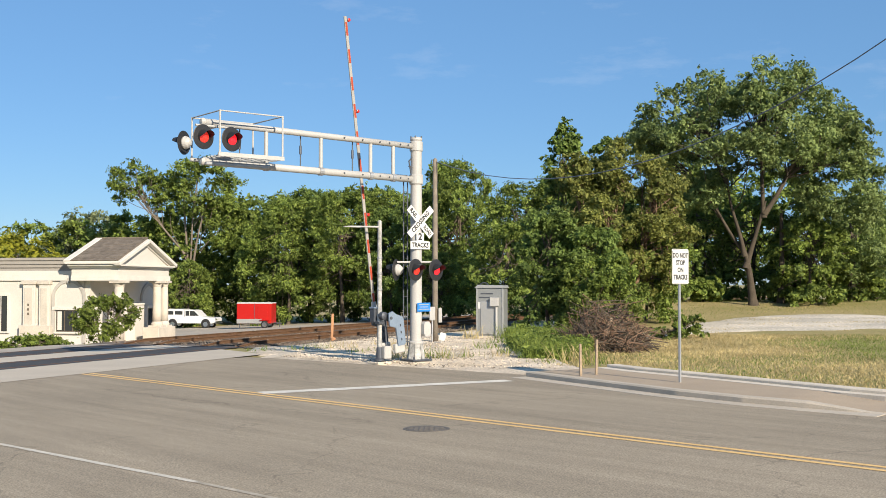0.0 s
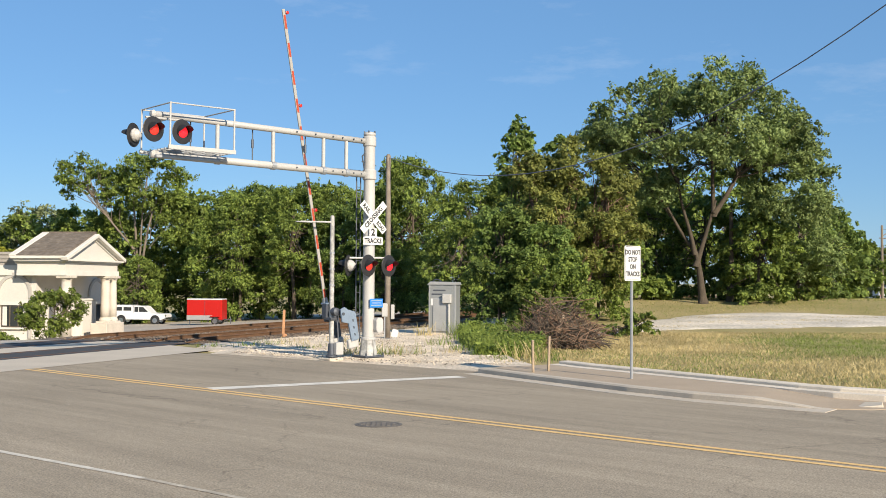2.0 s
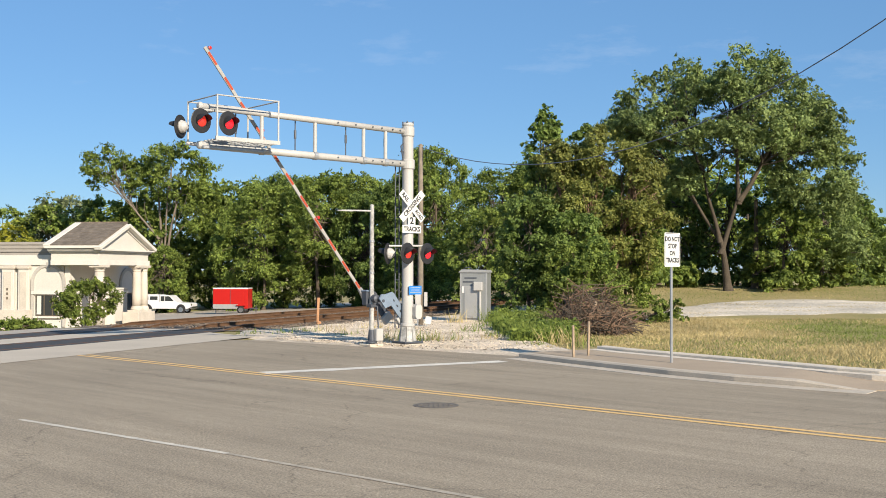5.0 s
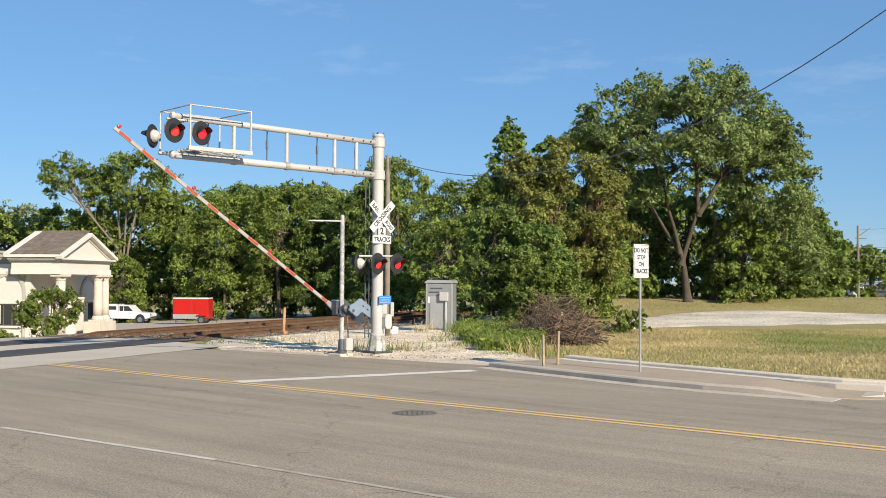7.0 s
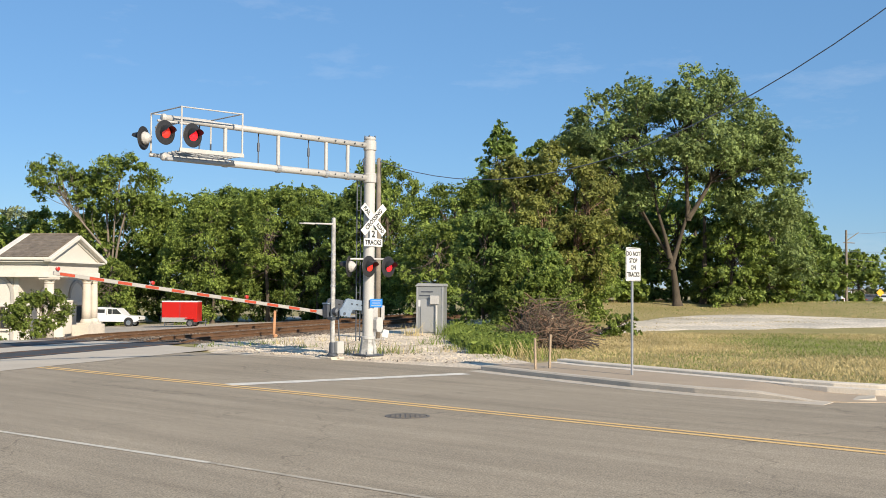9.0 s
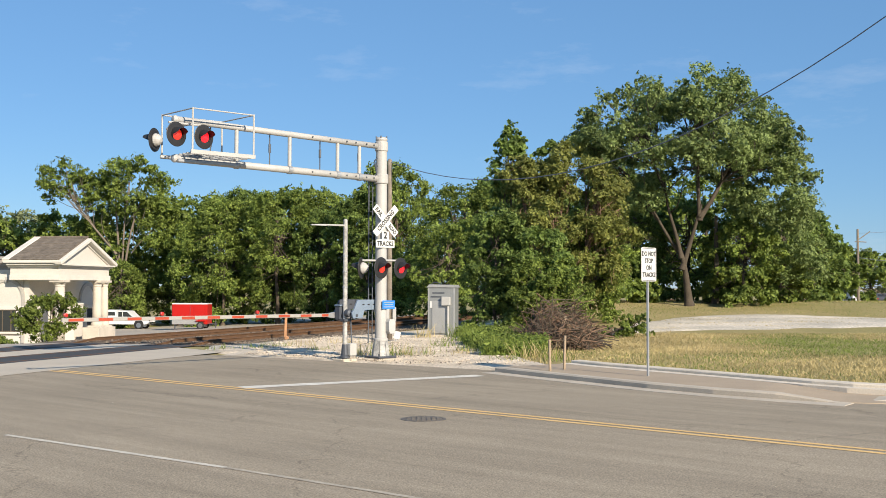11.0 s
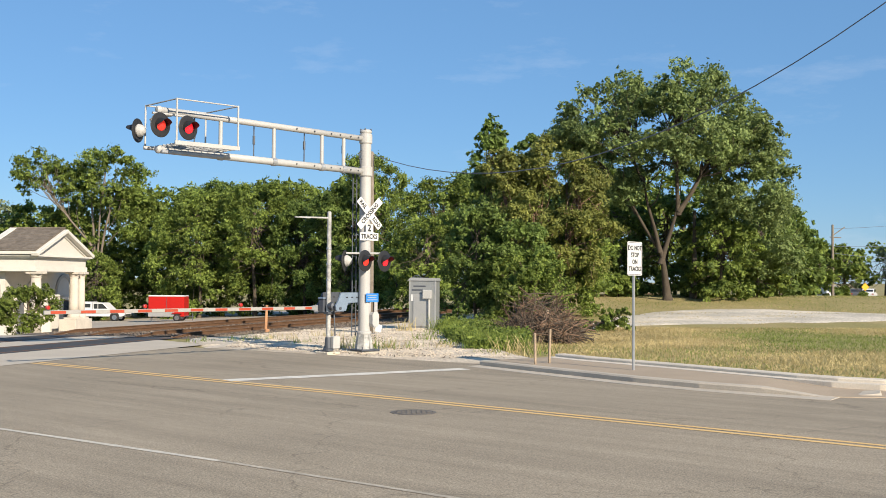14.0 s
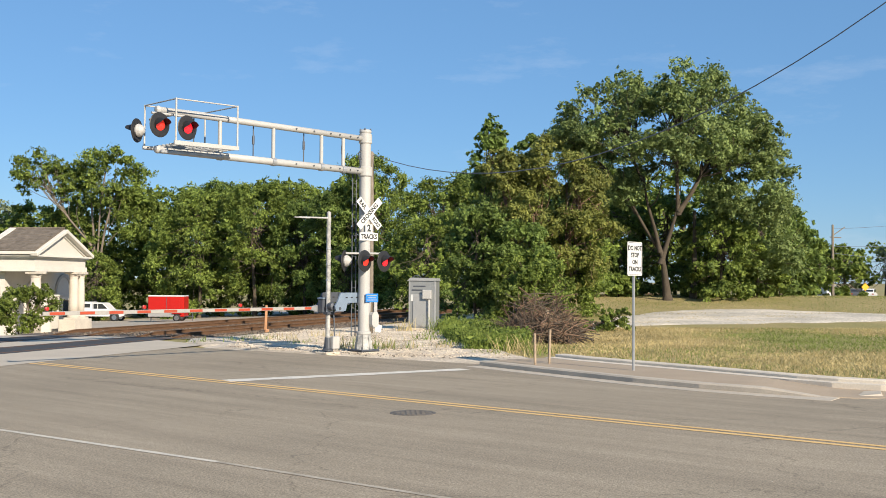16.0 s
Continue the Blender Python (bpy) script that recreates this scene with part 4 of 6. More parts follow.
for y, key, label in ((0.70, "blue_grey", "blue-grey steel counterweight arm"), (-0.08, "dark_steel", "dark steel counterweight arm")):
    cw = part("counterweight_arm", prism(PLATE, 0.05, "XZ", (0, y, 0)), M[key], arm, label)
    for x in (-0.25, -0.45, -0.65):
        part("slot", box((0.07, 0.012, 0.03), (x, y + 0.03, 0.31)), M["black"], cw)
    part("counterweight", box((0.26, 0.12, 0.36), (-0.90, y - 0.07 if y > 0 else y + 0.07, 0.26), bevel=0.02), M["galv"], arm, "pale counterweight block")
part("main_shaft", tube((0, -0.12, 0), (0, 0.74, 0), 0.045, sides=10), M["dark_steel"], arm)

# ---- equipment cabinet ----
cab = thing("equipment_cabinet", (1.62, 45.3, 0), "grey metal railroad equipment cabinet with open front box", "cabinet", -14)
part("plinth", box((1.32, 0.95, 0.16), (0, 0, 0.04), bevel=0.02), M["concrete"], cab, "concrete plinth")
part("body", box((1.16, 0.82, 1.98), (0, 0, 1.10), bevel=0.02), M["cabinet"], cab)
part("roof", prism([(-0.63, 0), (0.63, 0), (0.58, 0.11), (-0.50, 0.13)], 0.92, "XZ", (0, 0, 2.09)), M["cabinet_lid"], cab, "lighter sloping metal lid")
door = part("door", box((0.72, 0.03, 1.36), (-0.02, -0.43, 0.86), bevel=0.008), M["cabinet_lid"], cab, "pale metal door")
part("door_handle", box((0.03, 0.05, 0.14), (0.28, -0.46, 0.95), bevel=0.008), M["dark_steel"], door)
part("meter_box", box((0.36, 0.20, 0.36), (0.22, -0.50, 1.52), bevel=0.015), M["galv"], cab, "small pale meter box")
part("conduit", tube((0.30, -0.50, 0.1), (0.30, -0.50, 1.36), 0.045, sides=10), M["galv"], cab)
part("notice", box((0.13, 0.01, 0.28), (-0.42, -0.422, 1.38)), M["white_sign"], cab, "white notice plate")
for k, w in enumerate((0.52, 0.46)):
    part("writing_bar", box((w, 0.006, 0.055), (-0.12 - 0.1 * k, -0.417, 1.86 - 0.16 * k)), M["dark_steel"], cab)
for x in (-0.54, 0.54):
    part("corner_trim", box((0.05, 0.02, 1.96), (x, -0.418, 1.10)), M["cabinet_lid"], cab)
bm = bmesh.new()
for i in range(8):
    a0, a1 = math.radians(180 * i / 8), math.radians(180 * (i + 1) / 8)
    add_tube(bm, (-0.28 + 0.2 * math.cos(a0), -0.2, 2.15 + 0.16 * math.sin(a0)), (-0.28 + 0.2 * math.cos(a1), -0.2, 2.15 + 0.16 * math.sin(a1)), 0.02, sides=6)
part("cable_hoop", bm, M["dark_steel"], cab)

# ---- regulation sign ----
sign = thing("road_sign", (5.36, 23.6, 0.12), "white road sign on a grey post: do not stop on tracks", "sign", math.degrees(math.atan2(-0.684, -0.729)) + 90 + 90)
sign.matrix_basis = pose(5.36, 23.6, 0.12, 0, 0, math.degrees(math.atan2(-0.70, -0.714)))
bm = bmesh.new()
add_box(bm, (0.045, 0.012, 2.95), (0, 0, 1.42))
add_box(bm, (0.012, 0.035, 2.95), (-0.022, -0.012, 1.42))
add_box(bm, (0.012, 0.035, 2.95), (0.022, -0.012, 1.42))
part("post", bm, M["steel"], sign, "grey channel steel post")
def rounded(w, h, r, k=4):
    out = []
    for cx, cz, a0 in ((w / 2 - r, h / 2 - r, 0), (-w / 2 + r, h / 2 - r, 90), (-w / 2 + r, -h / 2 + r, 180), (w / 2 - r, -h / 2 + r, 270)):
        out += [(cx + r * math.cos(radians(a0 + 90 * i / k)), cz + r * math.sin(radians(a0 + 90 * i / k))) for i in range(k + 1)]
    return out
panel = part("panel", prism(rounded(0.61, 0.762, 0.04), 0.005, "XZ", (0, 0.018, 2.52)), M["white_sign"], sign, "white panel with black letters and border")
for w, h, x, z in ((0.53, 0.010, 0, 0.36), (0.53, 0.010, 0, -0.36), (0.010, 0.68, 0.283, 0), (0.010, 0.68, -0.283, 0)):
    part("border_line", box((w, 0.003, h), (x, 0.0215, 2.52 + z)), M["sign_black"], panel)
for k, word in enumerate(("DO NOT", "STOP", "ON", "TRACKS")):
    text_mesh("lettering", word, 0.145, M["sign_black"], panel, facing(0, 0.022, 2.755 - 0.157 * k), 0.95)
for z in (2.3, 2.72):
    part("bolt", tube((0, 0.018, z), (0, 0.028, z), 0.012, sides=6), M["steel"], sign)

# ---- poles, markers, wires ----
pole = thing("utility_pole", (-0.62, 42, 0), "weathered wooden utility pole behind the signal mast", "pole")
part("shaft", lathe([(0.115, -0.1), (0.11, 2.5), (0.09, 7.05), (0.04, 7.12)], sides=12), M["wood_pole"], pole, "", True)
part("meter_box", box((0.22, 0.14, 0.52), (-0.10, -0.17, 1.12), bevel=0.02), M["galv"], pole, "pale metal meter box")
part("meter_box", box((0.14, 0.14, 0.56), (0.20, -0.08, 1.05), bevel=0.02), M["galv"], pole, "pale metal meter box")
part("conduit", tube((-0.1, -0.19, 0), (-0.1, -0.19, 1.0), 0.03, sides=8), M["steel"], pole)
marker = thing("cable_marker", (-0.35, 41.0, 0), "small white cable marker by the pole", "marker")
part("post", tube((0, 0, 0), (0.0, 0, 0.2), 0.03, sides=8), M["galv"], marker)
part("plate", box((0.24, 0.03, 0.30), (0.05, -0.03, 0.28), (0, 14, 0), bevel=0.03), M["white_sign"], marker)
post = thing("marker_post", (-4.75, 43.2, 0), "slim orange-brown marker post by the tracks", "marker post")
part("shaft", box((0.10, 0.05, 1.15), (0, 0, 0.5), (0, 2, 0), bevel=0.01), M["orange"], post)
part("foot", box((0.16, 0.14, 0.16), (0.05, -0.05, 0.06), (0, 20, 0), bevel=0.03), M["orange"], post)

for x, y, h, lean in ((3.36, 25.25, 0.72, -1.0), (3.77, 25.61, 0.80, 1.5)):
    st = thing("survey_stake", (x, y, 0.1), "short weathered wooden stake beside the sidewalk", "stake", 20, "wooden stakes by the sidewalk")
    part("shaft", box((0.055, 0.05, h + 0.1), (0, 0, h / 2), (0, lean, 0), bevel=0.008), M["stake"], st)

cover = thing("manhole_cover", (0.15, 16.78, 0.0), "dark cast iron manhole cover in the asphalt", "manhole cover")
part("ring", lathe([(0.37, -0.02), (0.37, 0.006), (0.32, 0.008), (0.32, -0.02)], sides=32), M["iron"], cover)
part("lid", lathe([(0.31, -0.02), (0.31, 0.009), (0.02, 0.011)], sides=32), M["iron"], cover)
bm = bmesh.new()
for i in range(-3, 4):
    for j in range(-3, 4):
        if i * i + j * j < 11:
            add_box(bm, (0.055, 0.055, 0.006), (i * 0.08, j * 0.08, 0.013))
part("lid_studs", bm, M["iron"], cover)


def wire(name, points, r, label):
    """A hanging cable: one round sweep through the points."""
    pts = [Vector(p) for p in points]
    side = (pts[-1] - pts[0]).cross(Vector((0, 0, 1))).normalized()
    up = Vector((0, 0, 1))
    verts = [tuple(p + (side * math.cos(1.0472 * k) + up * math.sin(1.0472 * k)) * r) for p in pts for k in range(6)]
    faces = [(6 * i + k, 6 * i + (k + 1) % 6, 6 * i + 6 + (k + 1) % 6, 6 * i + 6 + k) for i in range(len(pts) - 1) for k in range(6)]
    return tagged(new(name, mesh_from(name, verts, faces, M["wire"])), label, "cable")


wire("overhead_wire", [(-0.62 + 10.92 * u, 42 - 15.2 * u, 7.0 - 5.7 * u + 6.5 * u * u) for u in [i / 24 * 1.5 for i in range(25)]], 0.016, "dark overhead cable hung from the wooden pole")

# ---- station building ----
B_A = Vector((0.17, 0.985))
B_TURN = math.degrees(math.atan2(B_A.y, B_A.x))
# local +X runs along the gable, local +Y to the left along the side wall, z up from the floor slab
station = thing("station_building", (-18.71, 59.57, -1.22), "cream stucco station building with a columned portico", "building", B_TURN)
W, D = 6.2, 2.75          # portico: along the gable, along the side
COL = 3.66               # column height


def st(name, bm, key, label="", parent=None, smooth=False):
    return part(name, bm, M[key], parent or station, label, smooth)


def slab(x0, x1, y0, y1, z0, z1, bevel=0.0):
    return box((x1 - x0, y1 - y0, z1 - z0), ((x0 + x1) / 2, (y0 + y1) / 2, (z0 + z1) / 2), bevel=bevel)


st("foundation", slab(-0.3, 9.8, -0.5, 16.4, -0.5, 0.06), "concrete", "pale concrete base slab")
# entablature of the portico
st("architrave", slab(-0.12, W + 0.12, -0.12, D, COL, COL + 0.28), "trim")
st("frieze", slab(-0.05, W + 0.05, -0.05, D, COL + 0.28, COL + 0.64), "stucco")
for k, (o, z0, z1) in enumerate(((0.10, 0.64, 0.72), (0.22, 0.72, 0.80), (0.34, 0.80, 0.89))):
    st("cornice_step", slab(-o, W + o, -o, D + 0.1, COL + z0, COL + z1), "trim")
# pediment and roof
ze = COL + 0.89
za = 5.92
mid = W / 2
st("tympanum", prism([(-0.05, ze), (W + 0.05, ze), (mid, za - 0.12)], 0.10, "XZ", (0, 0.02, 0)), "stucco")
for sgn in (-1, 1):
    x0 = mid + sgn * (mid + 0.45)
    run = math.hypot(x0 - mid, za - ze)
    ang = math.degrees(math.atan2(za - ze, abs(x0 - mid)))
    cx, cz = (x0 + mid) / 2, (ze + za) / 2 + 0.03
    st("raking_cornice", box((run + 0.05, 0.42, 0.20), (cx, -0.20, cz), (0, sgn * ang, 0), 0.02), "trim")
    st("raking_moulding", box((run - 0.25, 0.14, 0.12), (cx, -0.05, cz - 0.17), (0, sgn * ang, 0), 0.02), "trim")
    roof = st("roof_slope", box((run, D + 0.35, 0.08), (cx, D / 2 - 0.02, cz + 0.13), (0, sgn * ang, 0)), "shingle", "brown-grey shingle roof slope")
    rows, cols = (13, 13) if sgn < 0 else (8, 8)
    lw, ld = run / rows * 1.14, (D + 0.3) / cols * 0.96
    piece = mesh_from("shingle", [(x, y, z) for x in (-lw / 2, lw / 2) for y in (-ld / 2, ld / 2) for z in (-0.012, 0.012)], [(0, 1, 3, 2), (4, 6, 7, 5), (0, 4, 5, 1), (2, 3, 7, 6), (1, 5, 7, 3), (0, 2, 6, 4)], M["shingle"])
    for r in range(rows):
        for c in range(cols):
            v = -(D + 0.3) / 2 + (c + 0.5 + (0.5 if r % 2 else 0)) * (D + 0.3) / cols
            if abs(v) > (D + 0.3) / 2 - 0.05:
                continue
            sh = new("shingle", piece)
            sh.parent = roof
            sh.matrix_basis = pose(cx, D / 2 - 0.02, cz + 0.13, 0, sgn * ang, 0) @ pose(-run / 2 + (r + 0.5) * run / rows, v, 0.052 + random.uniform(0, 0.01), 0, sgn * -2.5, random.uniform(-0.6, 0.6))
    st("rear_rake", box((run + 0.05, 0.42, 0.22), (cx, D + 0.06, cz + 0.12), (0, sgn * ang, 0), 0.02), "trim", "white rake board")
    st("eave_fascia", box((0.10, D + 0.4, 0.16), (x0 - sgn * 0.02, D / 2, ze + 0.10), (0, 0, 0), 0.02), "trim", "white eave board")
st("ridge_cap", box((0.22, D + 0.4, 0.06), (mid, D / 2, za + 0.23)), "shingle")
st("rear_gable", prism([(-0.05, ze), (W + 0.05, ze), (mid, za)], 0.10, "XZ", (0, D - 0.06, 0)), "stucco")
st("porch_ceiling", slab(0, W, 0, D, COL - 0.04, COL), "trim")


def column(x, y, r=0.30, pedestal=0.0):
    col = st("column", lathe([(r * 0.98, 0.30 + pedestal), (r, 0.3 + pedestal + (COL - 0.66 - pedestal) * 0.3), (r * 0.95, 0.3 + pedestal + (COL - 0.66 - pedestal) * 0.65), (r * 0.86, COL - 0.36)], (x, y, 0), sides=24), "stone", "tan stone column", None, True)
    part("capital", lathe([(r * 0.86, COL - 0.36), (r * 0.95, COL - 0.33), (r * 0.9, COL - 0.28), (r * 1.15, COL - 0.16), (r * 1.2, COL - 0.12)], (x, y, 0), sides=24), M["stone"], col)
    part("abacus", slab(x - r * 1.35, x + r * 1.35, y - r * 1.35, y + r * 1.35, COL - 0.13, COL - 0.002), M["stone"], col)
    part("column_base", lathe([(r * 1.3, 0.06 + pedestal), (r * 1.34, 0.14 + pedestal), (r * 1.2, 0.22 + pedestal), (r * 1.05, 0.3 + pedestal)], (x, y, 0), sides=24), M["stone"], col)
    if pedestal:
        part("pedestal", slab(x - r * 1.5, x + r * 1.5, y - r * 1.5, y + r * 1.5, 0.05, pedestal + 0.07, 0.02), M["stone"], col, "square stone pedestal")


column(0.35, 0.08)
column(W - 1.25, 0.05, 0.27, 0.95)
column(W - 0.32, 0.05, 0.24, 0.95)
st("pedestal_wall", slab(W - 2.0, W + 0.25, -0.42, 0.6, 0.05, 0.92, 0.02), "stone", "low stone pedestal wall")
# wall at the back of the porch, seen between the columns
st("porch_wall", slab(2.4, 9.3, 1.95, 2.25, 0.06, COL - 0.02), "stucco")
st("porch_wall", slab(0.55, 2.4, 1.95, 2.25, 0.06, COL - 0.02), "stucco")
door = st("door", slab(3.2, 4.1, 1.88, 1.948, 0.1, 2.15), "frame_dark", "dark glazed door")
part("pane", slab(3.28, 4.02, 1.85, 1.878, 0.7, 2.05), M["glass"], door)


def arch_ring(r0, r1, depth, at, plane):
    k = 20
    out = [(r1 * math.cos(math.pi * i / k), r1 * math.sin(math.pi * i / k)) for i in range(k + 1)]
    inn = [(r0 * math.cos(math.pi * i / k), r0 * math.sin(math.pi * i / k)) for i in range(k, -1, -1)]
    return prism(out + inn, depth, plane, at)


st("porch_arch", arch_ring(0.72, 0.95, 0.10, (3.65, 1.90, 2.2), "XZ"), "trim", "moulded plaster arch")
st("porch_arch_field", prism([(0.7 * math.cos(math.pi * i / 16), 0.7 * math.sin(math.pi * i / 16)) for i in range(17)], 0.05, "XZ", (3.65, 1.93, 2.2)), "parapet")
# main block to the left of the portico
L0, L1 = 1.35, 15.5
st("side_wall", slab(0.55, 9.3, L0 + 0.95, L1, 0.06, COL), "stucco", "cream stucco wall")
st("wall_band", slab(0.43, 9.4, D + 0.02, L1 + 0.1, COL, COL + 0.55), "trim")
for o, z0, z1 in ((0.06, 0.55, 0.74), (0.14, 0.74, 0.92), (0.20, 0.92, 1.14), (0.27, 1.14, 1.28)):
    st("parapet_step", slab(0.55 - o, 9.3 + o, D + 0.15, L1 + o, COL + z0, COL + z1), "parapet", "grey weathered parapet course")
st("flat_roof", slab(0.7, 9.1, D + 0.3, L1 - 0.2, COL + 1.28, COL + 1.31), "tar")
# arched window in the side wall
ARCH_Z = 2.70
aw = st("arched_window", arch_ring(0.86, 1.04, 0.12, (0.52, 3.22, ARCH_Z), "YZ"), "grey_trim", "tall arched plaster surround with a window below")
part("arch_field", prism([(-0.86, 2.2 - ARCH_Z), (0.86, 2.2 - ARCH_Z)] + [(0.86 * math.cos(math.pi * i / 20), 0.86 * math.sin(math.pi * i / 20)) for i in range(21)], 0.03, "YZ", (0.535, 3.22, ARCH_Z)), M["stucco"], aw)
part("keystone", box((0.16, 0.14, 0.30), (0.48, 3.22, ARCH_Z + 0.96)), M["grey_trim"], aw)
for y0 in (2.18, 4.08):
    part("jamb", slab(0.46, 0.56, y0, y0 + 0.18, 0.2, ARCH_Z), M["grey_trim"], aw)
part("lintel", slab(0.42, 0.56, 2.22, 4.22, 2.02, 2.20), M["trim"], aw)
part("sill", slab(0.38, 0.56, 2.36, 4.07, 0.70, 0.80), M["trim"], aw)
part("window_frame", slab(0.49, 0.548, 2.42, 3.97, 0.80, 2.02), M["frame_dark"], aw)
for k in range(3):
    part("pane", slab(0.47, 0.488, 2.49 + 0.5 * k, 2.91 + 0.5 * k, 0.86, 1.96), M["glass"], aw)
for y0, w in ((3.62, 0.26), (2.52, 0.14)):
    part("blind", slab(0.455, 0.468, y0, y0 + w, 0.9, 1.94), M["trim"], aw, "pale drawn blind")
# the same arch and window at the far end of the porch wall, and the low wall before it
pw = st("porch_window", arch_ring(0.92, 1.12, 0.12, (7.6, 1.92, 2.42), "XZ"), "grey_trim", "arched plaster surround with a dark window")
part("arch_field", prism([(-0.92, -0.25), (0.92, -0.25)] + [(0.92 * math.cos(math.pi * i / 20), 0.92 * math.sin(math.pi * i / 20)) for i in range(21)], 0.03, "XZ", (7.6, 1.935, 2.42)), M["stucco"], pw)
part("lintel", slab(6.5, 8.75, 1.84, 1.948, 1.98, 2.17), M["trim"], pw)
part("window_frame", slab(6.85, 8.5, 1.87, 1.948, 0.92, 1.96), M["frame_dark"], pw)
for k in range(3):
    part("pane", slab(6.92 + 0.53 * k, 7.38 + 0.53 * k, 1.85, 1.868, 0.98, 1.90), M["glass"], pw)
part("sill", slab(6.8, 8.55, 1.82, 1.948, 0.84, 0.92), M["trim"], pw)
st("porch_low_wall", slab(4.9, 6.6, 1.45, 1.948, 0.06, 2.20, 0.01), "stucco", "low stucco wall in the porch")
st("low_wall_cap", slab(4.85, 6.66, 1.40, 1.948, 2.202, 2.32, 0.02), "trim")


def pilaster(y, w=0.62):
    p = st("pilaster", slab(0.30, 0.55, y - w / 2, y + w / 2, 0.5, COL - 0.2, 0.015), "stucco", "tan pilaster on the wall")
    part("pilaster_base", slab(0.18, 0.56, y - w * 0.72, y + w * 0.72, 0.05, 1.15, 0.02), M["stone"], p)
    part("pilaster_cap", slab(0.22, 0.56, y - w * 0.62, y + w * 0.62, COL - 0.22, COL - 0.02, 0.02), M["stone"], p)
    part("pilaster_shaft", slab(0.27, 0.305, y - w * 0.32, y + w * 0.32, 1.1, COL - 0.4), M["stone"], p)


pilaster(4.63)
pl = pilaster(5.58, 0.72)
for z in (2.3, 2.05, 1.8):
    st("writing_bar", box((0.006, 0.10, 0.14), (0.262, 5.58, z)), "frame_dark")
side_win = st("side_window", slab(0.44, 0.548, 6.9, 7.9, 0.7, 2.9), "trim", "tall dark window with pale surround")
part("pane", slab(0.42, 0.438, 7.0, 7.35, 0.8, 2.8), M["glass"], side_win)
part("pane", slab(0.42, 0.438, 7.42, 7.8, 0.8, 2.8), M["glass"], side_win)

# ---- vehicles in the lot ----
def wheel(parent, x, y, r, w=0.2, name="wheel"):
    hub = part(name, lathe([(r * 0.75, -w / 2), (r, -w / 2 + 0.03), (r, w / 2 - 0.03), (r * 0.75, w / 2)], (x, y, r), (0, 1, 0), 20), M["rubber"], parent, "black tyre")
    part("rim", lathe([(r * 0.62, -w / 2 - 0.012), (r * 0.6, w / 2 + 0.012)], (x, y, r), (0, 1, 0), 16), M["chrome"], hub, "bright rim")


trailer = thing("cargo_trailer", (-18.05, 95.0, land(-18, 95) + 0.03), "red enclosed cargo trailer with a white roof", "trailer", -3)
part("body", box((3.05, 1.85, 1.72), (0, 0, 1.28), bevel=0.05), M["red_body"], trailer)
part("roof", box((3.08, 1.88, 0.12), (0, 0, 2.17), bevel=0.05), M["car_white"], trailer, "white roof")
part("stone_guard", box((2.2, 0.02, 0.38), (-0.4, -0.94, 0.62)), M["cabinet_lid"], trailer, "bright metal lower trim")
part("seam", box((0.03, 0.012, 1.6), (0.05, -0.93, 1.3)), M["dark_steel"], trailer)
part("side_door", box((0.85, 0.02, 1.35), (0.75, -0.935, 1.3), bevel=0.008), M["red_body"], trailer)
part("fender", box((0.85, 0.24, 0.1), (0.95, -1.0, 0.72), bevel=0.04), M["red_body"], trailer)
part("tongue", tube((1.5, 0, 0.45), (2.2, 0, 0.42), 0.05, sides=8), M["dark_steel"], trailer)
part("jack", tube((2.05, 0, 0.0), (2.05, 0, 0.7), 0.04, sides=8), M["dark_steel"], trailer)
part("rear_stand", tube((-1.3, -0.7, 0), (-1.3, -0.7, 0.45), 0.05, sides=8), M["dark_steel"], trailer)
wheel(trailer, 0.95, -0.98, 0.33)
wheel(trailer, 0.95, 0.98, 0.33)

truck = thing("pickup_truck", (-25.6, 102.5, land(-25.6, 102.5) + 0.03), "white pickup truck with a cargo cap, parked", "truck", -8)
part("body", prism([(-2.6, 0.45), (2.25, 0.45), (2.55, 0.55), (2.6, 0.85), (2.45, 0.98), (1.15, 1.06), (-2.6, 1.06)], 1.72, "XZ"), M["car_white"], truck)
part("cab", prism([(-0.45, 1.05), (1.2, 1.05), (0.55, 1.66), (0.35, 1.70), (-0.45, 1.70)], 1.55, "XZ"), M["car_white"], truck)
part("cargo_cap", prism([(-2.55, 1.05), (-0.5, 1.05), (-0.5, 1.72), (-0.7, 1.77), (-2.4, 1.77)], 1.6, "XZ"), M["car_white"], truck, "white cargo cap")
for x0, x1, z0, z1 in ((-2.35, -1.55, 1.25, 1.58), (-1.4, -0.65, 1.25, 1.58), (-0.33, 0.02, 1.15, 1.6)):
    part("side_window", slab(x0, x1, -0.815, -0.79, z0, z1), M["glass"], truck)
part("side_window", prism([(0.08, 1.15), (0.95, 1.15), (0.48, 1.6), (0.08, 1.6)], 0.02, "XZ", (0, -0.785, 0)), M["glass"], truck)
part("front_bumper", box((0.14, 1.7, 0.2), (2.6, 0, 0.55), bevel=0.03), M["chrome"], truck)
part("headlight", box((0.06, 0.3, 0.18), (2.57, -0.66, 0.82), bevel=0.02), M["chrome"], truck)
for x in (-1.6, 1.65):
    part("wheel_arch", lathe([(0.45, -0.02), (0.45, 0.02)], (x, -0.86, 0.42), (0, 1, 0), 18), M["black"], truck)
    wheel(truck, x, -0.8, 0.37, 0.24)
    wheel(truck, x, 0.8, 0.37, 0.24)


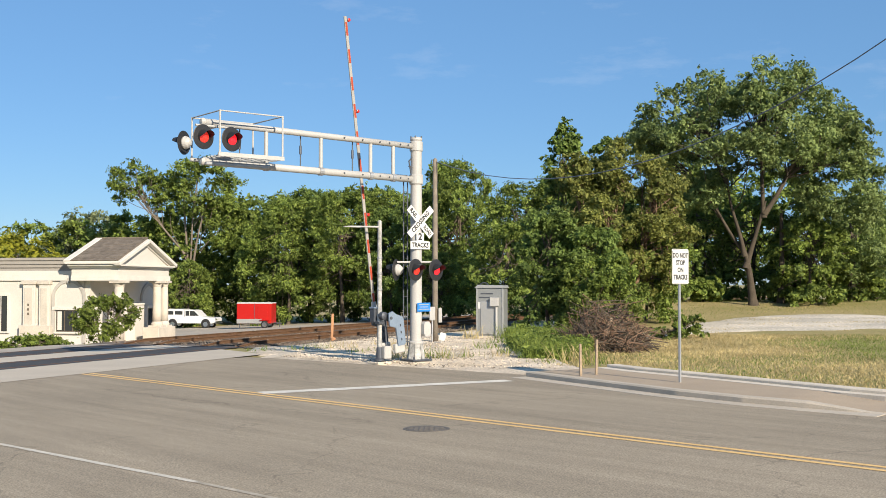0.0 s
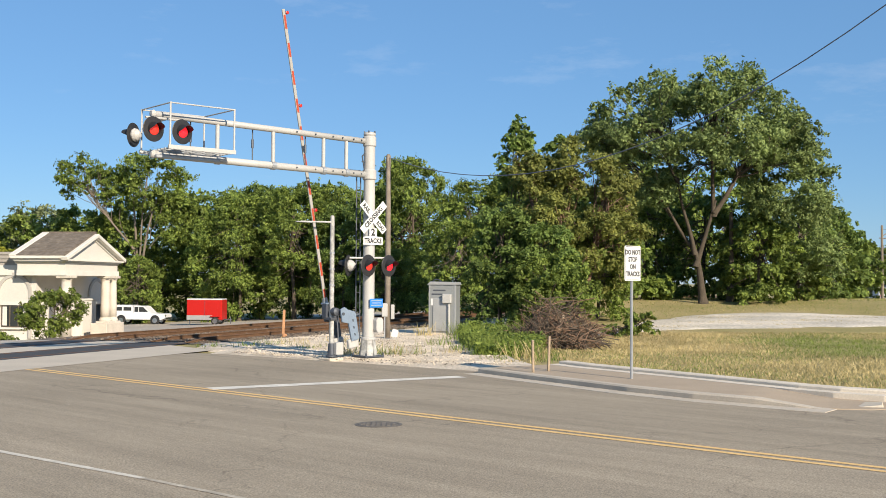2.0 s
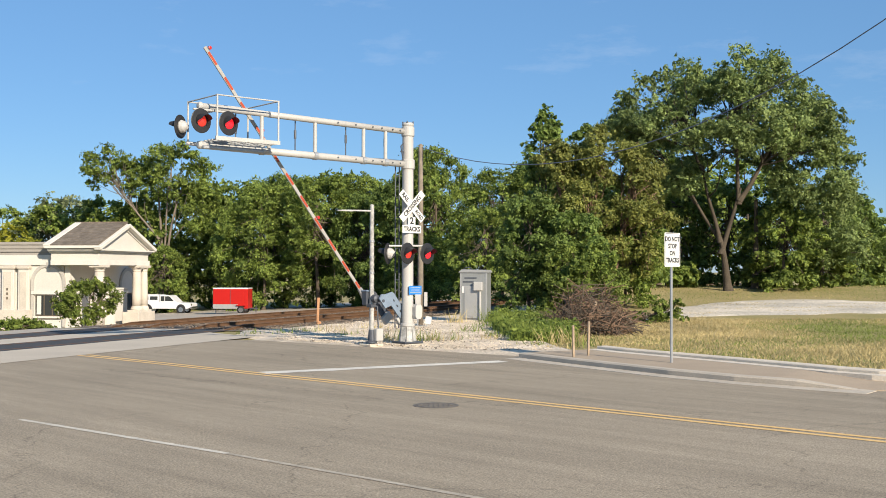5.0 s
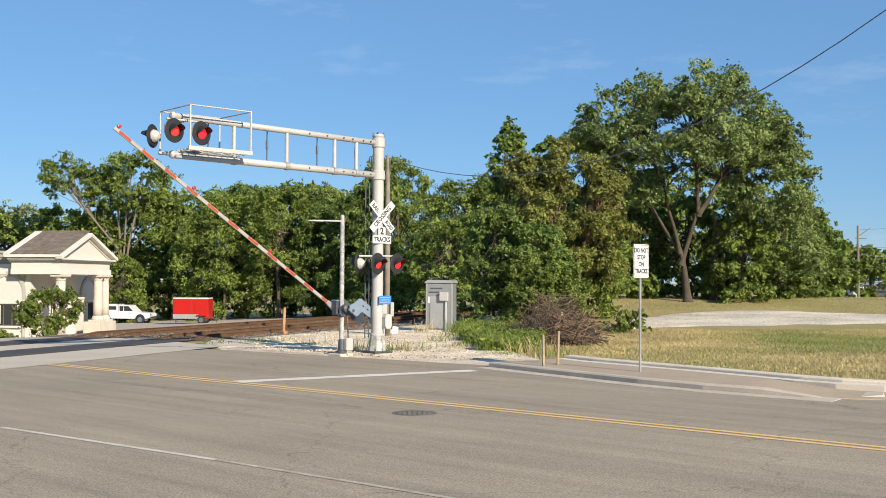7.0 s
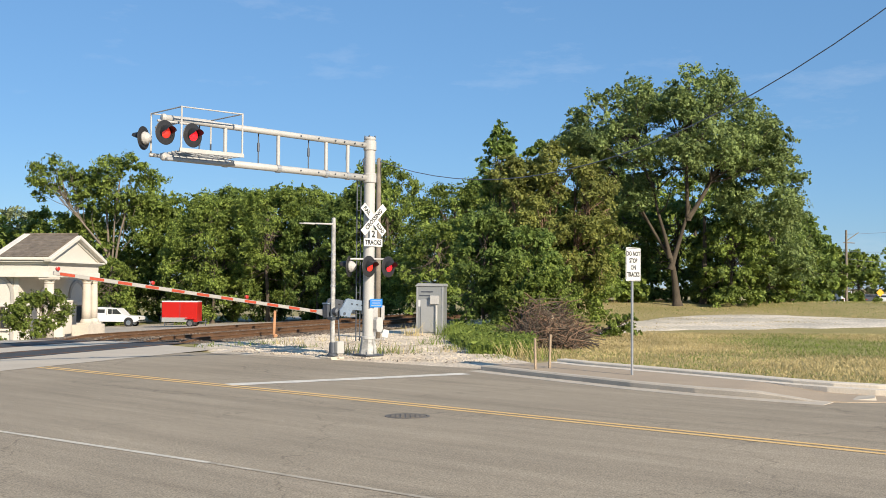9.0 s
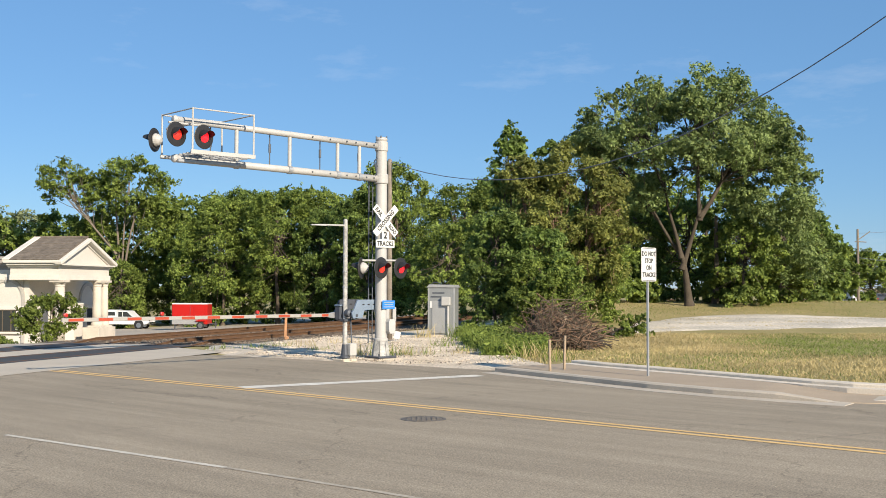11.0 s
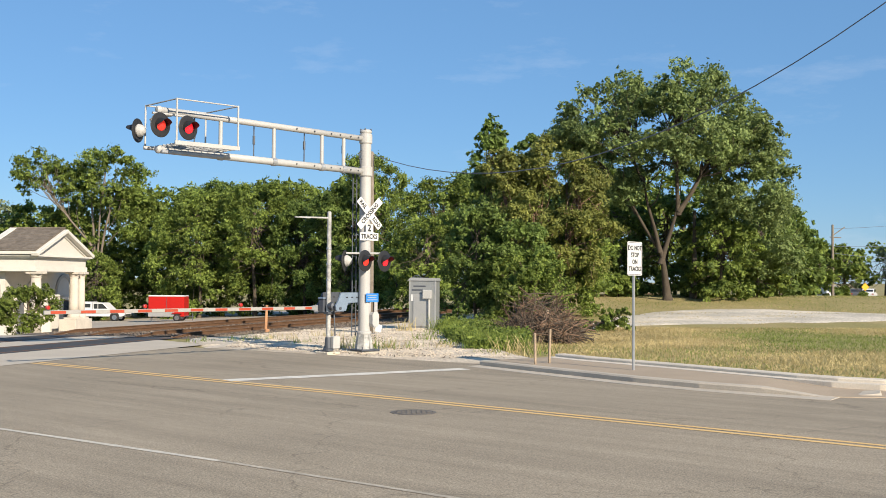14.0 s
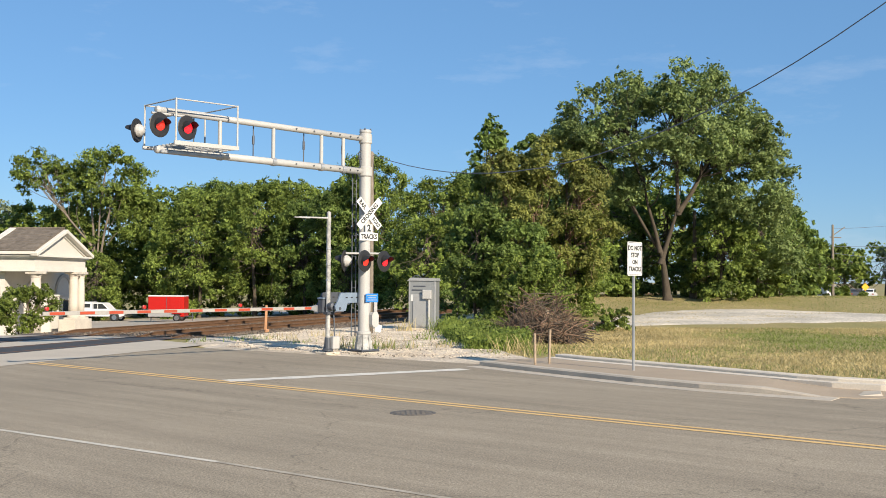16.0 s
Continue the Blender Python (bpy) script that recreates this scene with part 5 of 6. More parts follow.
def car(name, x, y, turn, key, label, length=4.4, h=1.45):
    c = thing(name, (x, y, land(x, y) + 0.02), label, "car", turn, "cars on the far street")
    k = length / 4.4
    part("body", prism([(-2.2 * k, 0.35), (2.2 * k, 0.35), (2.2 * k, 0.72), (1.3 * k, 0.86), (-2.1 * k, 0.9), (-2.2 * k, 0.7)], 1.7, "XZ"), M[key], c)
    part("cabin", prism([(-1.95 * k, 0.88), (1.1 * k, 0.86), (0.5 * k, h), (-1.5 * k, h)], 1.5, "XZ"), M[key], c)
    for a, b in ((-1.55, -0.55), (-0.45, 0.55)):
        part("side_window", slab(a * k, b * k, -0.765, -0.74, 0.95, h - 0.1), M["glass"], c)
    tilt = math.degrees(math.atan2(0.45 * k, h - 0.88))
    part("rear_window", box((0.03, 1.25, h - 1.12), (-1.735 * k, 0, (0.9 + h) / 2), (0, tilt, 0)), M["glass"], c)
    for side in (-0.62, 0.62):
        part("tail_light", box((0.04, 0.24, 0.14), (-2.19 * k, side, 0.72)), M["red_band"], c)
    for wx in (-1.4 * k, 1.4 * k):
        wheel(c, wx, -0.76, 0.32)
        wheel(c, wx, 0.76, 0.32)
    return c


car("parked_van", 63.5, 151, 82, "car_white", "white van parked on the far street", 5.2, 1.9)
car("parked_car", 65.6, 153, 86, "car_white", "white car parked on the far street")
car("parked_car", 67.0, 150, 70, "dark_steel", "dark car parked on the far street")
car("parked_car", 68.6, 149, 60, "car_white", "white car parked by the street")
far_pole = thing("far_utility_pole", (47.0, 110.6, land(47, 110.6)), "distant wooden utility pole with a slanted crossarm", "pole")
part("shaft", lathe([(0.17, -0.2), (0.12, 7.6), (0.05, 7.65)], sides=8), M["wood_pole"], far_pole)
part("crossarm", tube((0.0, 0, 6.5), (1.3, 0, 7.4), 0.045, sides=6), M["wood_pole"], far_pole)
part("insulator_arm", tube((-0.3, 0, 6.35), (0.9, 0, 6.3), 0.05, sides=6), M["wood_pole"], far_pole)
for z, s in ((7.2, 0.5), (4.7, 1.6), (5.4, 0.9)):
    zz = z + land(47, 110.6)
    wire("far_wire", [(47.0 + 24 * u, 110.6 + 2 * u, zz + 3 * u - 4 * s * u * (1 - u)) for u in [i / 12 for i in range(13)]], 0.022, "thin distant overhead wire at the far street")
diamond = thing("warning_sign", (66.6, 146, land(66.6, 146)), "yellow diamond warning sign by the far street", "sign")
part("post", tube((0, 0, 0), (0, 0, 2.2), 0.04, sides=6), M["steel"], diamond)
part("panel", prism([(0, -0.55), (0.55, 0), (0, 0.55), (-0.55, 0)], 0.02, "XZ", (0, -0.05, 1.7)), M["yellow_sign"], diamond)
house = thing("far_house", (72, 178, land(72, 178)), "distant low house with a grey roof", "house")
part("wall", box((6, 4, 1.6), (0, 0, 0.8)), M["parapet"], house)
part("roof", prism([(-3.3, 1.6), (3.3, 1.6), (2.3, 2.6), (-2.3, 2.6)], 4.4, "XZ"), M["cabinet"], house, "grey roof")

# ---- plants ----
def leaves(points, normals, size, rng, stretch=1.5):
    """Folded leaf sprays at the points, four corners each."""
    n = len(points)
    nor = normals / np.maximum(1e-6, np.linalg.norm(normals, axis=1, keepdims=True))
    u = np.cross(nor, rng.normal(size=(n, 3)))
    u /= np.maximum(1e-6, np.linalg.norm(u, axis=1, keepdims=True))
    v = np.cross(nor, u)
    s = size * rng.uniform(0.5, 1.35, (n, 1))
    fold = nor * s * rng.uniform(-0.3, 0.3, (n, 1))
    a = points - u * s * stretch * 0.5
    b = points - v * s * 0.42 + fold
    c = points + u * s * stretch * 0.5
    d = points + v * s * 0.42 + fold
    return np.stack([a, b, c, d], 1).reshape(-1, 3)


def quads_mesh(name, verts, material):
    n = len(verts) // 4
    me = bpy.data.meshes.new(name)
    me.vertices.add(len(verts))
    me.vertices.foreach_set("co", np.ascontiguousarray(verts, dtype=np.float32).ravel())
    me.loops.add(4 * n)
    me.loops.foreach_set("vertex_index", np.arange(4 * n, dtype=np.int32))
    me.polygons.add(n)
    me.polygons.foreach_set("loop_start", np.arange(0, 4 * n, 4, dtype=np.int32))
    me.materials.append(material)
    me.update(calc_edges=True)
    return me


def lobes_of(center, radii, count, size, rng, low=-0.7):
    """Round clumps spread through an ellipsoid, most of them near its skin."""
    out = []
    while len(out) < count:
        d = rng.normal(size=3)
        d /= np.linalg.norm(d)
        if d[2] < low:
            continue
        r = rng.uniform(0.30, 0.92) ** 0.6
        out.append((np.array(center) + d * r * np.array(radii), size * rng.uniform(0.55, 1.3)))
    return out


def lobes_down(height, width, count, size, rng, base=0.0, peak=1.0):
    """Clumps of a crown that reaches the ground: full below, domed or pointed above."""
    out = []
    for i in range(count):
        h = rng.uniform(base, 1.0) ** 0.85
        prof = 0.92 if h < 0.45 else max(0.05, (1 - ((h - 0.45) / 0.58) ** 2)) ** (0.5 * peak)
        a = rng.uniform(0, 2 * np.pi)
        r = width / 2 * prof * rng.uniform(0.35, 1.0) ** 0.5 * rng.uniform(0.85, 1.08)
        out.append((np.array([r * np.cos(a), r * np.sin(a), max(size * 0.5, h * height * 0.96)]), size * rng.uniform(0.6, 1.3)))
    return out


def crown_points(lobes, count, rng, flat=0.8, per=16):
    """Leaf places in small twig sprays on the clumps; leaves of one spray share its slant."""
    w = np.array([r ** 2 for _, r in lobes])
    sprays = max(1, count // per)
    pick = rng.choice(len(lobes), sprays, p=w / w.sum())
    c = np.array([l[0] for l in lobes])[pick]
    r = np.array([l[1] for l in lobes])[pick][:, None]
    d = rng.normal(size=(sprays, 3))
    d[:, 2] = np.abs(d[:, 2]) * np.where(rng.uniform(size=sprays) < 0.66, 1, -1)
    d /= np.linalg.norm(d, axis=1, keepdims=True)
    c = c + d * r * rng.uniform(0.3, 1.12, (sprays, 1)) * np.array([1.08, 1.08, flat])
    n = d * 0.75 + np.array([0, 0, 0.35]) + rng.normal(size=(sprays, 3)) * 0.35
    n /= np.linalg.norm(n, axis=1, keepdims=True)
    t = np.cross(n, rng.normal(size=(sprays, 3))) + d * 0.5 - np.array([0, 0, 0.25])
    t /= np.linalg.norm(t, axis=1, keepdims=True)
    b = np.cross(n, t)
    span = r * rng.uniform(0.35, 0.8, (sprays, 1))
    c, n, t, b, span = [np.repeat(v, per, axis=0) for v in (c, n, t, b, span)]
    m = len(c)
    p = c + t * span * rng.uniform(-0.6, 0.6, (m, 1)) + b * span * rng.normal(size=(m, 1)) * 0.26 + n * span * rng.normal(size=(m, 1)) * 0.14
    return p, n + rng.normal(size=(m, 3)) * 0.42


def limb(bm, a, b, r1, r2, rng, bend=0.12, steps=4, sides=7):
    """A tapered, crooked branch of joined rings."""
    a, b = Vector(a), Vector(b)
    length = (b - a).length
    axis = (b - a).normalized()
    p1 = axis.orthogonal().normalized()
    p2 = axis.cross(p1)
    o1, o2 = rng.uniform(-1, 1, 2) * bend * length
    o3, o4 = rng.uniform(-1, 1, 2) * bend * length * 0.5
    prev = None
    for i in range(steps + 1):
        u = i / steps
        c = a.lerp(b, u) + p1 * (o1 * math.sin(math.pi * u) + o3 * math.sin(2 * math.pi * u)) + p2 * (o2 * math.sin(math.pi * u) + o4 * math.sin(2 * math.pi * u))
        r = r1 + (r2 - r1) * u ** 0.8
        if i == 0 and r1 > 0.12:
            r *= 1.25
        ring = [bm.verts.new(c + (p1 * math.cos(6.2832 * k / sides) + p2 * math.sin(6.2832 * k / sides)) * r) for k in range(sides)]
        if prev:
            for k in range(sides):
                bm.faces.new((prev[k], prev[(k + 1) % sides], ring[(k + 1) % sides], ring[k]))
        prev = ring


def tree(name, at, label, lobes, count, leaf, leaf_size, seed, trunks, bark="bark", category="tree", group="", bare=0, limbs=40):
    """A tree: crooked trunk and limbs that reach the clumps, and a crown of leaf sprays. trunks: (base, top, radius)."""
    rng = np.random.default_rng(seed)
    ob = thing(name, at, label, category, group=group)
    tops = []
    for k, (base, top, r) in enumerate(trunks):
        bm = bmesh.new()
        limb(bm, base, top, r, r * 0.4, rng, 0.03, 8, 9)
        part("limb" if k else "trunk", bm, M[bark], ob, smooth=True)
        tops.append((Vector(base), Vector(top), r))
    bm = bmesh.new()
    for i, (c, r) in enumerate(lobes[:limbs]):
        b0, t0, rad = min(tops, key=lambda q: (q[0].lerp(q[1], 0.8) - Vector(c)).length)
        u = rng.uniform(0.4, 0.98)
        limb(bm, b0.lerp(t0, u), c, rad * 0.30, 0.015, rng, 0.07, 5, 5)
    for i in range(bare):
        c, r = lobes[int(rng.integers(len(lobes)))]
        p = Vector(c) + Vector(rng.uniform(-1, 1, 3)) * r * 0.9
        limb(bm, c, p, 0.03, 0.008, rng, 0.12, 3, 4)
    tagged(part("branchwork", bm, M[bark], ob, smooth=True), kind="stuff")
    p, n = crown_points(lobes, count, rng)
    crown = new("crown", quads_mesh("crown", leaves(p, n, leaf_size, rng), M[leaf]))
    crown.parent = ob
    return ob


def simple_tree(name, at, label, height, width, leaf, count, leaf_size, seed, lobes=60, size=None, bark="bark", category="tree", group="", peak=1.0, base=0.0, bare=0):
    rng = np.random.default_rng(seed)
    lb = lobes_down(height, width, lobes, size or width * 0.12, rng, base, peak)
    return tree(name, at, label, lb, count, leaf, leaf_size, seed, [((0, 0, -0.1), (rng.uniform(-0.3, 0.3), rng.uniform(-0.3, 0.3), height * 0.8), max(0.03, width * 0.022))], bark, category, group, bare)


def on_land(x, y, dz=0.0):
    return (x, y, land(x, y) + dz)


def scaled(ob, x, y, turn, s, sz=None):
    return copy_thing(ob, pose(*on_land(x, y), 0, 0, turn) @ Matrix.Diagonal((s, s, sz or s, 1)))


# wood behind the parking lot and the tracks
WOOD = "trees of the wood behind the lot"
wood_a = simple_tree("broadleaf_tree", on_land(-12, 107), "dense green broadleaf tree at the edge of the lot", 13.0, 10.5, "leaf_mid", 40000, 0.16, 11, 130, 0.9, group=WOOD, base=0.12)
wood_b = simple_tree("broadleaf_tree", on_land(-3, 102), "deep green full-leaved tree of the wood", 12.0, 9.0, "leaf_deep", 36000, 0.16, 12, 115, 0.82, group=WOOD, base=0.10)
wood_c = simple_tree("broadleaf_tree", on_land(-17.6, 108.5), "green broadleaf tree with an uneven top", 12.6, 9.5, "leaf_mid", 36000, 0.16, 13, 115, 0.9, group=WOOD)
wood_d = simple_tree("broadleaf_tree", on_land(-31, 116), "green broadleaf tree deep in the wood", 12.4, 9.5, "leaf_mid", 12000, 0.27, 15, 90, 1.0, group=WOOD)
WOOD_SPOTS = [(-16, 113, 1, 1.1, 1.14), (-8, 111, 2, 1.0, 1.06), (-0.6, 101, 0, 0.9, 1.14), (8.5, 97, 1, 1.0, 0.98), (5, 88, 2, 0.95, 0.82), (11, 86, 1, 0.95, 0.78), (-7, 105, 1, 0.8, 0.9), (-2.5, 96, 1, 0.6, 0.52), (5.5, 80, 0, 0.6, 0.55),
              (-25.5, 121, 3, 1.1, 1.12), (-37, 120, 3, 1.0, 0.95), (-43, 122, 3, 1.0, 0.9), (-51, 128, 3, 1.0, 0.9), (-60, 132, 3, 1.1, 0.9), (-69, 136, 3, 1.1, 0.9), (13, 94, 3, 1.0, 0.82), (1.5, 92, 3, 0.55, 0.48), (10, 75, 3, 0.62, 0.6),
              (18, 90, 3, 1.1, 0.95), (26, 92, 3, 1.0, 0.85), (3.0, 72, 3, 0.5, 0.5), (-27.0, 106, 3, 0.5, 0.5), (-21, 119, 3, 1.0, 1.1), (-12, 119, 3, 1.1, 1.16), (-3, 113, 3, 1.05, 1.1), (-13, 112, 3, 0.6, 0.5), (-6.5, 109, 3, 0.55, 0.5),
              (-1, 106, 3, 0.55, 0.5), (14.4, 79, 3, 0.75, 0.6), (18.5, 80, 3, 0.75, 0.6), (-23.0, 114, 3, 0.6, 0.55), (-27, 116, 3, 0.6, 0.6)]
for i, (x, y, k, s, sz) in enumerate(WOOD_SPOTS):
    scaled((wood_a, wood_b, wood_c, wood_d)[k], x, y, 47 * i, s, sz)

# thin tall tree behind the station
rng = np.random.default_rng(5)
lb = lobes_of((-4.0, 0, 14.2), (3.2, 2.6, 2.7), 46, 0.72, rng, -0.7) + lobes_of((2.6, 0, 13.4), (4.3, 3.2, 4.4), 95, 0.8, rng, -0.8) + lobes_of((5.6, 0.5, 9.6), (2.4, 2.0, 3.6), 40, 0.8, rng) + lobes_of((-0.9, 1.2, 9.4), (1.6, 1.2, 1.7), 14, 0.65, rng) + lobes_of((-0.6, 0.6, 13.4), (2.4, 1.8, 2.4), 30, 0.7, rng)
tree("tall_thin_tree", on_land(-30.0, 112), "tall thin green tree with forked pale bare trunks", lb, 40000, "leaf_mid", 0.17, 5, [((1.6, 0, 0), (0.9, 0, 15.0), 0.2), ((1.2, -0.3, 7.2), (-4.2, -0.2, 14.2), 0.13), ((1.6, -0.5, 2), (4.2, -0.6, 14.0), 0.17), ((1.7, -0.2, 5), (2.6, -0.6, 15.0), 0.13)], "ash_bark", limbs=60, bare=90)
simple_tree("leafy_bush", on_land(-27.2, 108.5), "sunlit green bush beside the station", 6.4, 4.0, "leaf_mid", 9000, 0.17, 23, 50, category="bush")
simple_tree("yellow_green_tree", on_land(-43, 104), "yellow-green rounded tree behind the station", 8.6, 10.0, "leaf_yellow", 12000, 0.26, 21, 70)
simple_tree("grey_green_tree", on_land(-44, 126), "pale grey-green tree in the distance", 12.0, 12, "leaf_grey", 13000, 0.3, 22, 70)
simple_tree("grey_green_tree", on_land(-34, 122), "pale grey-green tree behind the station roof", 11.4, 9, "leaf_grey", 11000, 0.28, 24, 60)

# mixed clump with two pointed tops beside the brush pile
rng = np.random.default_rng(8)
lb = lobes_of((0.5, 0, 5.0), (3.5, 2.6, 4.1), 130, 0.55, rng, -0.95) + lobes_of((-2.2, 0.2, 7.4), (1.5, 1.2, 1.2), 26, 0.45, rng)
tree("olive_tree", on_land(8.0, 54), "olive-brown leaved tree overgrown with bare twigs", lb, 60000, "leaf_olive", 0.105, 8, [((0, 0, 0), (-0.6, 0, 8), 0.16), ((0.3, 0, 0), (2, 0.4, 7.5), 0.13), ((-0.3, 0, 0), (-2.2, 0.2, 7.0), 0.12)], "dead_wood", bare=420, limbs=94)
simple_tree("slim_pointed_tree", on_land(5.6, 56.5), "slim pointed dark green tree", 10.7, 2.4, "leaf_deep", 11000, 0.14, 31, 50, 0.42, peak=1.7)
simple_tree("slim_pointed_tree", on_land(7.7, 57.5), "slim pointed dark green tree, lower", 10.0, 2.2, "leaf_deep", 10000, 0.14, 32, 46, 0.40, peak=1.7)
simple_tree("leafy_bush", on_land(6.5, 48.8), "fresh green leafy bush", 3.3, 3.8, "leaf_mid", 24000, 0.092, 33, 60, category="bush")
simple_tree("leafy_bush", on_land(4.4, 51), "green leafy bush in half shade", 5.6, 4.0, "leaf_deep", 26000, 0.10, 34, 60, category="bush")
simple_tree("leafy_bush", on_land(9.6, 55.6), "dense mid-green bush by the field", 4.6, 4.2, "leaf_mid", 26000, 0.10, 35, 60, category="bush")
simple_tree("leafy_bush", on_land(6.0, 50.5), "mid-green bush below the olive tree", 5.0, 4.0, "leaf_deep", 26000, 0.10, 36, 60, category="bush")
simple_tree("low_shrub", on_land(9.6, 45.0), "low green shrub at the field track", 0.95, 1.7, "leaf_fresh", 1800, 0.10, 37, 24, 0.22, category="bush")
simple_tree("low_shrub", on_land(8.6, 44.2), "low green shrub at the field track", 0.55, 1.6, "leaf_mid", 1200, 0.10, 38, 20, 0.2, category="bush")

# the large tree in the field
rng = np.random.default_rng(14)
lb = lobes_of((-0.5, 0, 9.8), (7.1, 5.6, 4.9), 340, 0.66, rng, -0.45)
lb += lobes_of((-6.0, 0, 9.6), (1.3, 1.3, 1.2), 16, 0.6, rng)
lb += lobes_of((5.0, 0, 7.8), (2.7, 2.8, 5.0), 140, 0.66, rng)
lb += lobes_of((7.3, 1.2, 3.6), (1.7, 1.8, 3.2), 50, 0.62, rng)
lb += lobes_of((-3.1, 0.2, 6.6), (2.1, 1.8, 1.5), 36, 0.6, rng)
# the crown is open in front of the fork, where the limbs show
lb = [(c, r) for c, r in lb if not (-1.6 < c[0] < 2.2 and c[2] < 7.0 and c[1] < 2.0) and c[2] > 0.6]
tree("large_tree", on_land(17.6, 66), "large spreading tree with a broad dense crown and forked trunk", lb, 125000, "leaf_big", 0.13, 14,
     [((0, 0, -0.1), (-0.5, 0, 3.2), 0.30), ((-0.45, 0, 2.2), (0.7, -0.2, 6.2), 0.19), ((0.6, -0.2, 5.4), (3.2, -0.3, 9.6), 0.17), ((0.6, -0.2, 5.2), (0.6, 0.2, 11.5), 0.15), ((-0.5, 0, 2.9), (-1.5, 0.1, 7.6), 0.15), ((-1.4, 0.1, 7.0), (-3.0, 0.3, 11.0), 0.12), ((-0.4, 0.3, 3.0), (-4.2, 0.8, 8.6), 0.12)], "pale_bark", bare=200, limbs=220)
simple_tree("olive_sapling", on_land(21.2, 66.5), "olive-green young tree under the large crown", 5.2, 4.6, "leaf_mid", 14000, 0.15, 50, 60, 0.5)
dead = thing("bare_trunk", on_land(19.6, 67.5), "bare brown trunk standing under the large tree", "tree trunk")
bm = bmesh.new()
limb(bm, (0, 0, -0.1), (0.1, 0, 5.5), 0.22, 0.1, np.random.default_rng(6), 0.03, 6, 8)
part("stem", bm, M["bark"], dead)
for x, y, h, w, s, leaf in ((12.5, 69, 6.6, 5, 41, "leaf_deep"), (15.5, 74, 7.6, 6, 45, "leaf_deep"), (19.5, 74, 7.2, 6, 42, "leaf_deep"), (23, 72, 6.2, 5.5, 43, "leaf_mid"), (26.5, 75, 6.6, 5.5, 44, "leaf_deep"), (20.5, 68.5, 1.8, 3.0, 46, "leaf_mid"), (15.2, 69.0, 1.4, 2.6, 47, "leaf_mid"), (24.8, 70.5, 3.4, 4.0, 48, "leaf_mid"), (30, 80, 6.8, 6, 49, "leaf_deep")):
    simple_tree("undergrowth_bush", on_land(x, y), "dark green undergrowth bush below the large tree", h, w, leaf, 7500, 0.20, s, 60, category="bush")
for x, y, h, w, s, leaf in ((33, 88, 7.0, 6, 51, "leaf_mid"), (37.5, 98, 6.2, 6.5, 52, "leaf_deep"), (42, 104, 5.4, 6, 58, "leaf_mid"), (42.6, 112, 5.4, 6, 63, "leaf_deep"), (54, 124, 6.0, 7, 64, "leaf_mid"), (76, 150, 6.5, 8, 53, "leaf_yellow"), (60, 168, 8, 12, 54, "leaf_grey"), (71, 170, 8, 12, 55, "leaf_grey"), (82, 160, 9, 12, 56, "leaf_grey"), (66, 118, 9.5, 6, 57, "leaf_deep"), (64, 172, 7, 9, 59, "leaf_mid"), (80, 168, 8, 9, 60, "leaf_mid")):
    simple_tree("field_edge_tree", on_land(x, y), "tree at the far edge of the field", h, w, leaf, 5500, 0.32, s, 40)

# hedge and small tree at the station
simple_tree("hedge_bush", on_land(-18.4, 47.2), "low trimmed green hedge bush", 0.75, 3.0, "leaf_mid", 8000, 0.085, 61, 60, 0.24, category="bush")
simple_tree("hedge_bush", on_land(-20.9, 47.6), "low trimmed green hedge bush beside the station", 0.75, 3.0, "leaf_mid", 8000, 0.085, 62, 60, 0.24, category="bush")
rng = np.random.default_rng(66)
lb = lobes_of((0, 0, 1.65), (1.75, 1.2, 1.4), 110, 0.27, rng, -0.95)
tree("small_ornamental_tree", on_land(-17.2, 53.2), "small sparse ornamental tree with several thin stems", lb, 22000, "leaf_fresh", 0.066, 66, [((-0.15, 0, 0), (-0.7, 0, 2.0), 0.04), ((0.05, 0, 0), (0.1, 0.1, 2.4), 0.045), ((0.25, 0, 0), (0.8, -0.1, 2.0), 0.035)], "bark", bare=70, limbs=46)


# grass, weeds, brush
def blades(name, spots, height, width, material, seed, label, lean=0.35, per=1, category="grass"):
    """Upright tapered blades at ground spots, one object."""
    rng = np.random.default_rng(seed)
    p = np.repeat(np.asarray(spots, float), per, axis=0)
    p[:, :2] += rng.normal(size=(len(p), 2)) * 0.06 * (per > 1)
    n = len(p)
    a = rng.uniform(0, 2 * np.pi, n)
    side = np.stack([np.cos(a), np.sin(a), 0 * a], 1) * width * rng.uniform(0.6, 1.3, (n, 1))
    h = height * rng.uniform(0.45, 1.25, (n, 1))
    tip = np.concatenate([rng.normal(size=(n, 2)) * lean * h, h], 1)
    verts = np.stack([p - side / 2, p + side / 2, p + tip + side * 0.12, p + tip - side * 0.12], 1).reshape(-1, 3)
    ob = new(name, quads_mesh(name, verts, M[material]))
    return tagged(ob, label, category, kind="stuff")


def scatter(n, x0, x1, y0, y1, seed, keep):
    rng = np.random.default_rng(seed)
    out = []
    while len(out) < n:
        x, y = rng.uniform(x0, x1), rng.uniform(y0, y1)
        if keep(x, y, rng):
            out.append((x, y, land(x, y) - 0.02))
    return out


